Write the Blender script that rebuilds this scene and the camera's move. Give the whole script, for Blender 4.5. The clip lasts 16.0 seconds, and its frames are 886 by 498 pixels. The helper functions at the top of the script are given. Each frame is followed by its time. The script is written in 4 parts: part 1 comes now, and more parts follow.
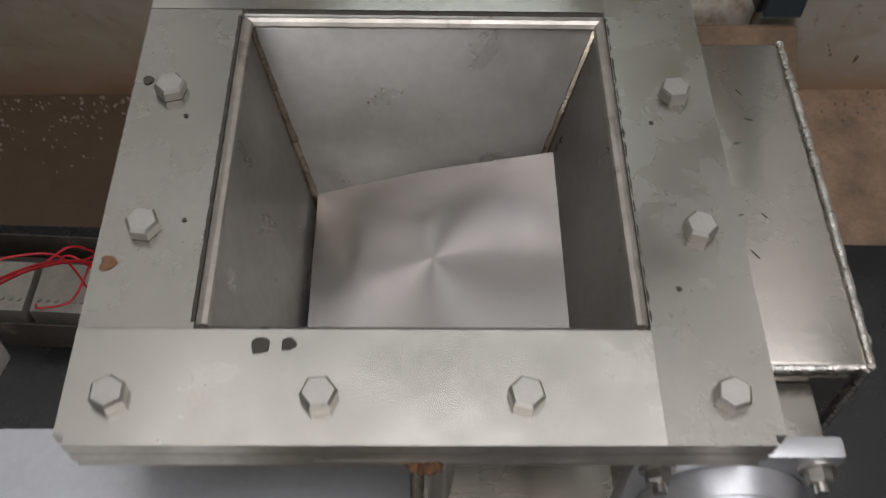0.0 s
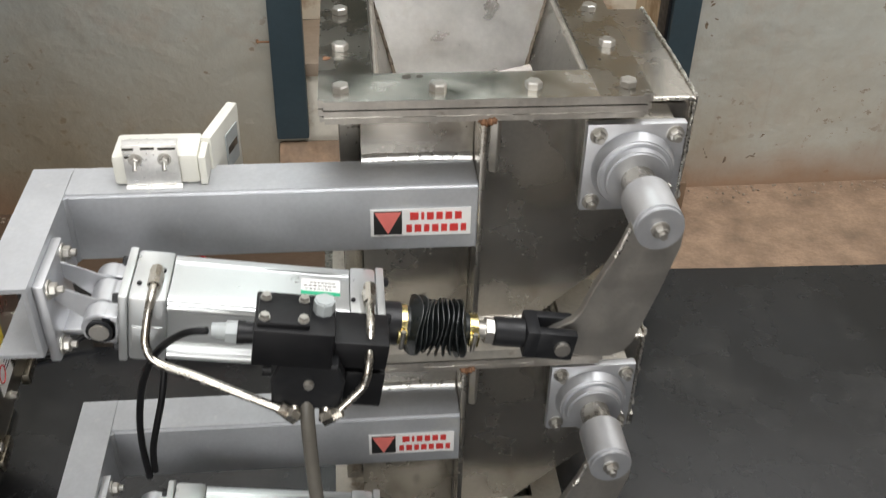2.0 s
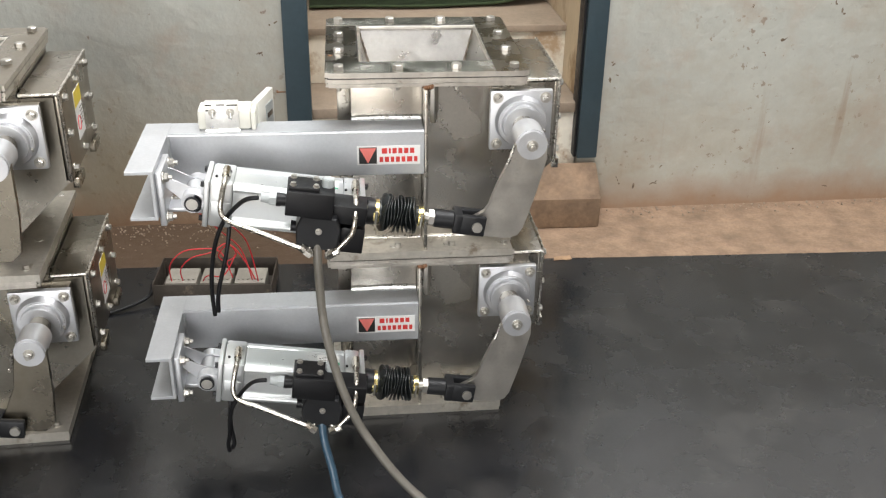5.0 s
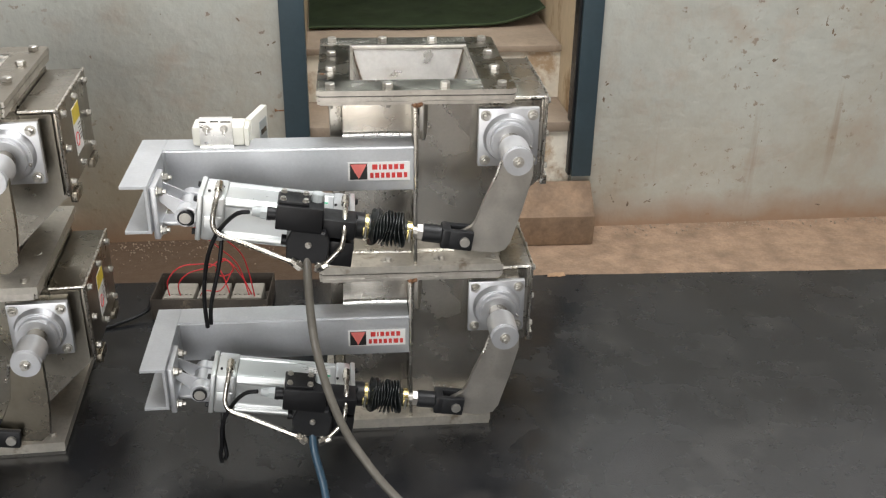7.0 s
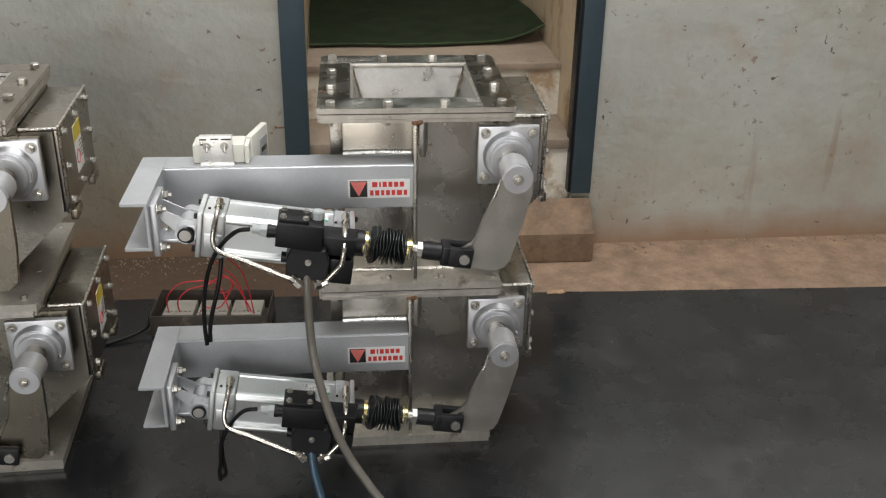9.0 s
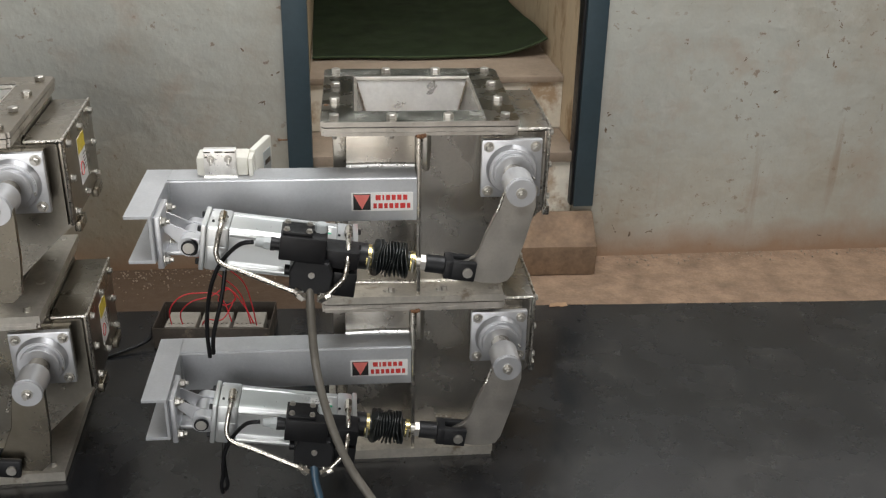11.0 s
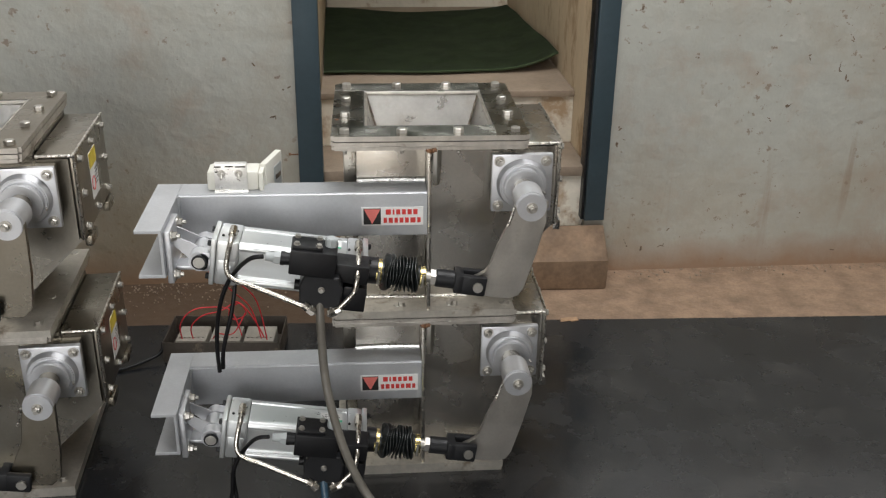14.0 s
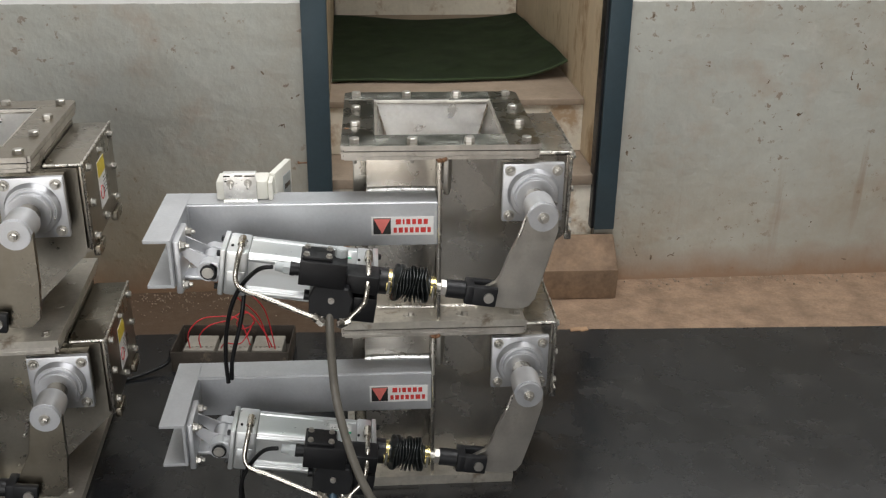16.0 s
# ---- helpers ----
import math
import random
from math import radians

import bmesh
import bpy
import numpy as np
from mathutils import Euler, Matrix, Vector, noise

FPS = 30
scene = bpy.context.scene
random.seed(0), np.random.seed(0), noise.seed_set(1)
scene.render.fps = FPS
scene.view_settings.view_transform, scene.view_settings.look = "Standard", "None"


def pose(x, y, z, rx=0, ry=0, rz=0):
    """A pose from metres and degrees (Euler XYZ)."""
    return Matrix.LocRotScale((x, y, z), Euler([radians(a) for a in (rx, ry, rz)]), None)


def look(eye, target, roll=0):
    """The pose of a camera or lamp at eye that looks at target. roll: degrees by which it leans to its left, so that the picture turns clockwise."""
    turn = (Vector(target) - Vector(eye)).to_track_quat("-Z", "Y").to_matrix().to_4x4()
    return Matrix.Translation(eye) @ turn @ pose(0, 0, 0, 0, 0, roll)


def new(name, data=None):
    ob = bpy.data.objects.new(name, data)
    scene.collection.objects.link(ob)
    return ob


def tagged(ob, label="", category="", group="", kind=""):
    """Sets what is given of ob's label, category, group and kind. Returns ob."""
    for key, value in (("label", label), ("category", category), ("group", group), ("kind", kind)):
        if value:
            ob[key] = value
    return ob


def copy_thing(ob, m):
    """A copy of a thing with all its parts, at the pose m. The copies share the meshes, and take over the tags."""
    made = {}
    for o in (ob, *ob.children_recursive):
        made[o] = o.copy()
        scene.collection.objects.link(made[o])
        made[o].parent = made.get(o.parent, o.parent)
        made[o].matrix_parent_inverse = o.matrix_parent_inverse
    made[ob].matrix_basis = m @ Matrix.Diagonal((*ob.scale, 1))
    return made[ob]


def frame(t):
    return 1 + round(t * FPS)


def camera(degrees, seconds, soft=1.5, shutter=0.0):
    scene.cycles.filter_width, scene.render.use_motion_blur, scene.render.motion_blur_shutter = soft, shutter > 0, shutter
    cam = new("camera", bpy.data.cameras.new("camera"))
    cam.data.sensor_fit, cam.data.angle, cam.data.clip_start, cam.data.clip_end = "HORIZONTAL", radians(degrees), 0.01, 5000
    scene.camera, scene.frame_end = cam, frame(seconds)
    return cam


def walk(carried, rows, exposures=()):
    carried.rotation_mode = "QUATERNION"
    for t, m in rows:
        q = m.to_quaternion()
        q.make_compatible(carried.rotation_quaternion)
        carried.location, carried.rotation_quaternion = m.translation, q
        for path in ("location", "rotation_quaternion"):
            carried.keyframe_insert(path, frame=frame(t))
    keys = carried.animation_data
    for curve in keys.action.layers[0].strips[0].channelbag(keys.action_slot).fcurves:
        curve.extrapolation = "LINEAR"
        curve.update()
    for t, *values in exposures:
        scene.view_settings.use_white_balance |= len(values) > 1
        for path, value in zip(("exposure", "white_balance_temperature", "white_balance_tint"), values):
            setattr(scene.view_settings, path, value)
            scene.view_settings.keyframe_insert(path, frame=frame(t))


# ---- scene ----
cam = camera(47.5, 16.0, soft=1.25, shutter=0.3)
PATH = [
    (0, (-0.0019, -0.2237, 1.2909), (0.0207, 0.3526, 0.4740), 2.13),
    (0.5, (0.0058, -0.4412, 1.3244), (0.0168, 0.2537, 0.6054), 1.26),
    (1, (-0.0624, -0.6242, 1.3189), (-0.0061, 0.5159, 0.3458), 0.73),
    (1.5, (-0.1255, -0.8030, 1.3205), (-0.0278, 0.3738, 0.3955), 1.04),
    (2, (-0.1547, -1.0364, 1.3304), (-0.0308, 0.1745, 0.4538), 1.51),
    (2.5, (-0.1294, -1.2718, 1.3230), (-0.0360, -0.0329, 0.4825), 1.01),
    (3, (-0.1753, -1.4537, 1.3460), (-0.0486, -0.1865, 0.5535), 1.37),
    (3.5, (-0.2000, -1.6046, 1.3548), (-0.0561, -0.3099, 0.6110), 1.32),
    (4, (-0.1900, -1.7204, 1.3773), (-0.0466, -0.4136, 0.6549), 1.10),
    (6.5, (-0.1217, -1.8963, 1.3914), (0.0359, -0.2062, 0.5378), 0.89),
    (7, (-0.1210, -1.8955, 1.3934), (0.0361, -0.2027, 0.5451), 0.85),
    (7.5, (-0.1203, -1.8955, 1.3937), (0.0362, -0.1990, 0.5524), 0.85),
    (8, (-0.1198, -1.8947, 1.3952), (0.0365, -0.1954, 0.5598), 0.87),
    (8.5, (-0.1205, -1.8951, 1.3960), (0.0369, -0.1925, 0.5675), 0.88),
    (9, (-0.1217, -1.8950, 1.3971), (0.0372, -0.1892, 0.5756), 0.94),
    (11.5, (-0.1251, -1.8949, 1.4007), (0.0302, -0.1773, 0.6032), 1.07),
    (12, (-0.1242, -1.8944, 1.3995), (0.0268, -0.1744, 0.6066), 1.01),
    (12.5, (-0.1243, -1.8948, 1.3991), (0.0229, -0.1724, 0.6105), 0.93),
    (13, (-0.1228, -1.8936, 1.3990), (0.0197, -0.1691, 0.6142), 0.85),
    (13.5, (-0.1227, -1.8918, 1.4004), (0.0166, -0.1659, 0.6182), 0.81),
    (14, (-0.1222, -1.8902, 1.3997), (0.0134, -0.1623, 0.6214), 0.76),
    (14.5, (-0.1240, -1.8889, 1.3995), (0.0090, -0.1592, 0.6245), 0.74),
    (15, (-0.1242, -1.8870, 1.4022), (0.0059, -0.1565, 0.6286), 0.71),
    (15.5, (-0.1270, -1.8836, 1.4021), (0.0018, -0.1518, 0.6311), 0.70),
    (16, (-0.1293, -1.8721, 1.3989), (-0.0052, -0.1380, 0.6322), 0.68),
]
EXPOSURES = [(0.0, -1.64, 6400, 14), (0.5, -1.06, 6400, 13), (1.0, -0.81, 6500, 11), (1.5, -0.69, 6500, 10), (2.5, -0.11, 6500, 10), (3.2, 0.19, 6500, 10), (4.0, 0.21, 6500, 10), (6.5, -0.22, 6500, 10), (8.0, -0.18, 6500, 10), (8.6, -0.48, 6500, 10), (9.0, -0.64, 6500, 10), (12.5, -0.66, 6500, 10), (16.0, -0.66, 6500, 10)]
walk(cam, [(t, look(eye, target, roll)) for t, eye, target, roll in PATH], EXPOSURES)


# ---------------------------------------------------------------- light
world = bpy.data.worlds.new("world")
scene.world = world
world.use_nodes = True
wn = world.node_tree.nodes
sky = wn.new("ShaderNodeTexSky")
sky.sky_type, sky.sun_disc = "NISHITA", False
sky.sun_elevation, sky.sun_rotation = radians(48), radians(200)
wn["Background"].inputs["Strength"].default_value = 0.12
world.node_tree.links.new(sky.outputs["Color"], wn["Background"].inputs["Color"])

sun_data = bpy.data.lights.new("sun", "SUN")
sun_data.energy, sun_data.angle, sun_data.color = 1.0, radians(12), (1.0, 0.96, 0.9)
sun = new("sun", sun_data)
sun.matrix_world = look((0, 0, 0), (0.25, 0.67, -0.75))


def opening_light(name, x, y, z, target, w, h, watts, color):
    data = bpy.data.lights.new(name, "AREA")
    data.shape, data.size, data.size_y, data.energy, data.color = "RECTANGLE", w, h, watts, color
    ob = new(name, data)
    ob.matrix_world = look((x, y, z), target)
    return ob


opening_light("doorway_daylight", -1.5, -5.9, 1.7, (-0.9, 0, 0.8), 3.4, 2.8, 225, (1.0, 0.985, 0.96))
opening_light("skylight_daylight", 0.4, -0.50, 3.95, (0.4, -0.50, 0), 3.0, 2.6, 225, (1.0, 0.985, 0.97))


# unseen greenish lamp, added behind the doorway to brighten the flange bars' reflections
opening_light("added_stairwell_lamp", 0.13, 3.15, 4.3, (0.13, -0.2, 0.8), 1.6, 1.8, 50, (0.92, 1.0, 0.95))


# ---------------------------------------------------------------- materials
def material(name, base, rough=0.5, metal=0.0, vary=0.15, scale=8.0, grain=60.0, bump=0.1, stain=None, stain_at=0.6,
             stain_scale=3.0, stretch=(1, 1, 1), rough_vary=0.12, island=0.0, aniso=0.0, spec=0.5, across=None):
    """A surface with broad and fine variation, stains, and fine relief."""
    m = bpy.data.materials.new(name)
    m.use_nodes = True
    n, l = m.node_tree.nodes, m.node_tree.links
    b = n["Principled BSDF"]
    tc = n.new("ShaderNodeTexCoord")
    mp = n.new("ShaderNodeMapping")
    mp.inputs["Scale"].default_value = stretch
    l.new(tc.outputs["Object"], mp.inputs["Vector"])

    def noisy(sc, detail=6.0, r=0.6):
        t = n.new("ShaderNodeTexNoise")
        t.inputs["Scale"].default_value, t.inputs["Detail"].default_value, t.inputs["Roughness"].default_value = sc, detail, r
        l.new(mp.outputs["Vector"], t.inputs["Vector"])
        return t.outputs["Fac"]

    def span(value, a, b2, c, d):
        r = n.new("ShaderNodeMapRange")
        for i, v in enumerate((a, b2, c, d)):
            r.inputs[1 + i].default_value = v
        l.new(value, r.inputs[0])
        return r.outputs[0]

    def mix(fac, a, c, kind="MIX"):
        x = n.new("ShaderNodeMix")
        x.data_type, x.blend_type = "RGBA", kind
        for sock, v in ((x.inputs[0], fac), (x.inputs[6], a), (x.inputs[7], c)):
            if hasattr(v, "links") or hasattr(v, "is_linked"):
                l.new(v, sock)
            else:
                sock.default_value = v
        return x.outputs[2]

    broad, fine = noisy(scale), noisy(grain, 4.0)
    lo = tuple(c * (1 - vary) for c in base) + (1,)
    hi = tuple(min(1, c * (1 + vary)) for c in base) + (1,)
    col = mix(span(broad, 0.3, 0.7, 0, 1), lo, hi)
    lo2 = tuple([1 - vary * 0.5] * 3) + (1,)
    col = mix(1.0, col, mix(span(fine, 0.35, 0.65, 0, 1), lo2, (1, 1, 1, 1)), "MULTIPLY")
    if island:
        oi = n.new("ShaderNodeObjectInfo")
        col = mix(1.0, col, mix(oi.outputs["Random"], (1 - island,) * 3 + (1,), (1, 1, 1, 1)), "MULTIPLY")
    if stain:
        spots = noisy(stain_scale, 8.0, 0.68)
        col = mix(span(spots, stain_at, stain_at + 0.12, 0, 0.85), col, tuple(stain) + (1,))
    l.new(col, b.inputs["Base Color"])
    b.inputs["Metallic"].default_value = metal
    b.inputs["Specular IOR Level"].default_value = spec
    l.new(span(noisy(scale * 2.3), 0.3, 0.7, max(0.03, rough - rough_vary), min(1, rough + rough_vary)), b.inputs["Roughness"])
    if aniso:
        b.inputs["Anisotropic"].default_value = aniso
        if across:
            tg = n.new("ShaderNodeCombineXYZ")
            for i in range(3):
                tg.inputs[i].default_value = across[i]
        else:
            tg = n.new("ShaderNodeTangent")
            tg.direction_type, tg.axis = "RADIAL", "Z"
        l.new(tg.outputs[0], b.inputs["Tangent"])
    if bump:
        bp = n.new("ShaderNodeBump")
        bp.inputs["Strength"].default_value, bp.inputs["Distance"].default_value = bump, 0.002
        l.new(fine, bp.inputs["Height"])
        l.new(bp.outputs[0], b.inputs["Normal"])
    return m


steel = material("brushed stainless steel", (0.45, 0.425, 0.38), 0.27, 0.93, 0.12, 5, 160, 0.05, (0.435, 0.408, 0.360), 0.56, 3, rough_vary=0.06)
steel_plate = material("worn stainless flange plate", (0.58, 0.56, 0.51), 0.215, 1.0, 0.10, 9, 180, 0.03, (0.48, 0.45, 0.39), 0.60, 11, rough_vary=0.075, aniso=0.75, across=(0, 1, 0))
side_plate = material("worn stainless side plate", (0.47, 0.45, 0.41), 0.27, 1.0, 0.10, 9, 180, 0.03, (0.46, 0.43, 0.37), 0.60, 11, rough_vary=0.07, aniso=0.4, across=(1, 0, 0))
edge_steel = material("cut flange edge", (0.56, 0.525, 0.47), 0.38, 0.85, 0.20, 22, 160, 0.12, (0.17, 0.125, 0.085), 0.57, 20, rough_vary=0.08)
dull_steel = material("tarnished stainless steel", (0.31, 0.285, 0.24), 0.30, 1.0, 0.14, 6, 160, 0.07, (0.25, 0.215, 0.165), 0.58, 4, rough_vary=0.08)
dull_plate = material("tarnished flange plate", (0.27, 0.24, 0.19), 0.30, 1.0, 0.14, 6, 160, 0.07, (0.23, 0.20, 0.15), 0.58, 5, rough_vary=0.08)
liner_steel = material("bright stainless liner", (0.78, 0.76, 0.72), 0.34, 0.85, 0.12, 11, 120, 0.03, (0.66, 0.62, 0.56), 0.54, 9, rough_vary=0.10, aniso=0.8, across=(0, 0, 1))
heat_tint = material("heat browned weld", (0.44, 0.375, 0.30), 0.28, 1.0, 0.3, 30, 200, 0.1, (0.70, 0.64, 0.56), 0.56, 40)
fillet = material("bright dressed weld", (0.84, 0.83, 0.80), 0.34, 0.8, 0.12, 40, 200, 0.15)
flap_steel = material("spun stainless flap", (0.62, 0.585, 0.56), 0.24, 1.0, 0.05, 10, 150, 0.02, rough_vary=0.03, aniso=0.95)
beam_steel = material("matt stainless channel", (0.55, 0.565, 0.585), 0.42, 0.6, 0.12, 7, 170, 0.06, (0.63, 0.63, 0.62), 0.60, 26, rough_vary=0.06)
grimy_flange = material("grimy steel flange", (0.52, 0.49, 0.43), 0.42, 0.7, 0.2, 14, 120, 0.2, (0.22, 0.17, 0.12), 0.56, 16, rough_vary=0.1)
weld = material("weld bead", (0.66, 0.63, 0.58), 0.30, 1.0, 0.3, 60, 260, 0.5, (0.30, 0.24, 0.18), 0.62, 40)
bolt_steel = material("zinc plated bolt", (0.53, 0.51, 0.47), 0.42, 1.0, 0.08, 60, 260, 0.08, (0.48, 0.44, 0.37), 0.64, 70, rough_vary=0.06)
lever_steel = material("rolled steel plate", (0.50, 0.475, 0.43), 0.38, 0.88, 0.12, 12, 160, 0.06, (0.36, 0.33, 0.28), 0.60, 14, rough_vary=0.07)
# base colour kept dark so the closing wall reads as unlit stairwell
unlit_backing = material("dark green for unlit stairwell", (0.10, 0.115, 0.095), 0.8, 0, 0.15, 3, 40, 0.3)
cast_alu = material("cast aluminium", (0.66, 0.67, 0.69), 0.42, 0.85, 0.06, 25, 220, 0.12, rough_vary=0.05)
alu = material("anodised aluminium", (0.70, 0.72, 0.715), 0.30, 0.75, 0.03, 20, 250, 0.02, rough_vary=0.03)
tube_steel = material("brass nickel tube", (0.58, 0.55, 0.49), 0.25, 1.0, 0.12, 30, 200, 0.03)
brass = material("yellow zinc clamp", (0.78, 0.66, 0.30), 0.25, 1.0, 0.15, 40, 200, 0.05)
black = material("black plastic", (0.008, 0.008, 0.009), 0.42, 0, 0.2, 30, 200, 0.05, spec=0.3)
black_cast = material("black cast housing", (0.013, 0.0135, 0.015), 0.42, 0, 0.25, 30, 220, 0.08, spec=0.35)
rubber = material("black rubber", (0.016, 0.019, 0.019), 0.34, 0, 0.3, 30, 200, 0.05, spec=0.6)
grey_plastic = material("grey plastic", (0.42, 0.45, 0.45), 0.45, 0, 0.08, 30, 200, 0.05)
white_plastic = material("off white enclosure", (0.72, 0.71, 0.64), 0.45, 0, 0.05, 12, 150, 0.05, (0.5, 0.47, 0.4), 0.7, 20)
white_label = material("white label", (0.82, 0.82, 0.80), 0.4, 0, 0.04, 30, 200, 0)
red_print = material("red print", (0.62, 0.045, 0.04), 0.4, 0, 0.08, 60, 200, 0)
pink_print = material("coral print", (0.78, 0.20, 0.17), 0.4, 0, 0.05, 60, 200, 0)
black_print = material("black print", (0.02, 0.02, 0.02), 0.4, 0, 0.05, 60, 200, 0)
green_print = material("green print", (0.03, 0.42, 0.22), 0.4, 0, 0.05, 60, 200, 0)
yellow_print = material("yellow print", (0.75, 0.58, 0.05), 0.45, 0, 0.08, 60, 200, 0)
grey_hose = material("grey hose", (0.135, 0.125, 0.105), 0.42, 0, 0.15, 30, 160, 0.1)
blue_hose = material("blue hose", (0.035, 0.075, 0.115), 0.35, 0, 0.1, 30, 160, 0.05)
red_wire = material("red wire", (0.55, 0.02, 0.03), 0.4, 0, 0.1, 40, 200, 0)
rust = material("rusted weld", (0.20, 0.10, 0.05), 0.7, 0.2, 0.35, 60, 200, 0.4)
tray_metal = material("dull painted tray", (0.075, 0.062, 0.050), 0.55, 0.3, 0.25, 14, 120, 0.15, (0.25, 0.2, 0.14), 0.6, 20)
terminal = material("beige terminal block", (0.30, 0.28, 0.24), 0.5, 0, 0.15, 20, 160, 0.1)
dark_print = material("dark smudge and gap shade", (0.05, 0.045, 0.035), 0.7, 0, 0.3, 60, 200, 0)


def wall_material():
    """Grey-green dado with a white field above it, mortar bumps, scuffs, and soil splashed up from the ground."""
    m = material("painted plaster", (0.40, 0.405, 0.365), 0.55, 0, 0.10, 1.6, 48, 0.8, (0.33, 0.28, 0.22), 0.64, 4.2)
    n, l = m.node_tree.nodes, m.node_tree.links
    b = n["Principled BSDF"]
    col = b.inputs["Base Color"].links[0].from_socket
    tc = n.new("ShaderNodeTexCoord")
    sep = n.new("ShaderNodeSeparateXYZ")
    l.new(tc.outputs["Object"], sep.inputs[0])

    def noise_at(scale, detail, rough, stretch=(1, 1, 1)):
        mp = n.new("ShaderNodeMapping")
        mp.inputs["Scale"].default_value = stretch
        l.new(tc.outputs["Object"], mp.inputs[0])
        t = n.new("ShaderNodeTexNoise")
        t.inputs["Scale"].default_value, t.inputs["Detail"].default_value, t.inputs["Roughness"].default_value = scale, detail, rough
        l.new(mp.outputs[0], t.inputs["Vector"])
        return t.outputs["Fac"]

    def calc(op, a, c):
        k = n.new("ShaderNodeMath")
        k.operation = op
        for s, v in zip(k.inputs, (a, c)):
            if isinstance(v, (int, float)):
                s.default_value = v
            else:
                l.new(v, s)
        return k.outputs[0]

    def ramp(v, a, c, lo=0.0, hi=1.0):
        r = n.new("ShaderNodeMapRange")
        for i, x in enumerate((a, c, lo, hi)):
            r.inputs[1 + i].default_value = x
        l.new(v, r.inputs[0])
        return r.outputs[0]

    def over(fac, a, c):
        x = n.new("ShaderNodeMix")
        x.data_type = "RGBA"
        l.new(fac, x.inputs[0])
        l.new(a, x.inputs[6])
        x.inputs[7].default_value = c
        return x.outputs[2]

    # small dark chips and rusty specks
    grime = ramp(noise_at(2.3, 8, 0.70), 0.46, 0.70)
    col = over(calc("MULTIPLY", grime, 0.55), col, (0.31, 0.26, 0.19, 1))
    pale = ramp(noise_at(7.0, 6, 0.7), 0.58, 0.70)
    col = over(calc("MULTIPLY", pale, 0.30), col, (0.52, 0.51, 0.47, 1))
    patch = ramp(noise_at(3.1, 3, 0.5), 0.52, 0.60)
    chips = calc("MULTIPLY", ramp(noise_at(34, 4, 0.62), 0.60, 0.64), patch)
    col = over(calc("MULTIPLY", chips, 0.75), col, (0.20, 0.145, 0.10, 1))
    chips = ramp(noise_at(22, 3, 0.6), 0.69, 0.715)
    col = over(calc("MULTIPLY", chips, 0.8), col, (0.17, 0.12, 0.085, 1))
    # soft rosy blotches
    rosy = calc("MULTIPLY", ramp(noise_at(5.5, 5, 0.62), 0.53, 0.70), 0.50)
    col = over(rosy, col, (0.35, 0.275, 0.21, 1))
    # streaks that run down
    streak = calc("MULTIPLY", ramp(noise_at(5, 4, 0.6, (3.2, 1, 0.25)), 0.60, 0.75), ramp(noise_at(1.1, 2, 0.5), 0.5, 0.62))
    col = over(calc("MULTIPLY", streak, 0.55), col, (0.24, 0.16, 0.10, 1))
    # brown damp stain rising from the ground
    damp = calc("ADD", sep.outputs["Z"], calc("MULTIPLY", noise_at(3.2, 6, 0.65), -0.55))
    col = over(calc("MULTIPLY", ramp(damp, 0.25, -0.19, 0.0, 0.7), ramp(sep.outputs["X"], 0.5, -0.2, 0.25, 1.0)), col, (0.28, 0.215, 0.13, 1))
    # soil splash near the ground
    edge = calc("ADD", sep.outputs["Z"], calc("MULTIPLY", noise_at(9, 5, 0.6), -0.11))
    col = over(ramp(edge, 0.055, -0.06, 0.0, 0.9), col, (0.27, 0.165, 0.10, 1))
    # white field above the dado
    line = calc("ADD", sep.outputs["Z"], calc("MULTIPLY", noise_at(30, 3, 0.5), 0.006))
    col = over(ramp(line, 0.884, 0.887), col, (0.80, 0.80, 0.78, 1))
    l.new(col, b.inputs["Base Color"])
    # trowel marks under the fine relief
    swell = n.new("ShaderNodeBump")
    swell.inputs["Strength"].default_value, swell.inputs["Distance"].default_value = 0.55, 0.012
    l.new(noise_at(13, 5, 0.55), swell.inputs["Height"])
    fine_bump = b.inputs["Normal"].links[0].from_node
    l.new(swell.outputs[0], fine_bump.inputs["Normal"])
    return m


plaster = wall_material()
white_wall = material("white plaster", (0.42, 0.41, 0.39), 0.7, 0, 0.06, 2, 40, 0.3)
ceiling_paint = material("ceiling paint", (0.38, 0.38, 0.37), 0.8, 0, 0.1, 1.5, 40, 0.2)
concrete = material("dusty red concrete", (0.295, 0.20, 0.132), 0.75, 0, 0.32, 14, 130, 0.9, (0.225, 0.15, 0.095), 0.56, 24)


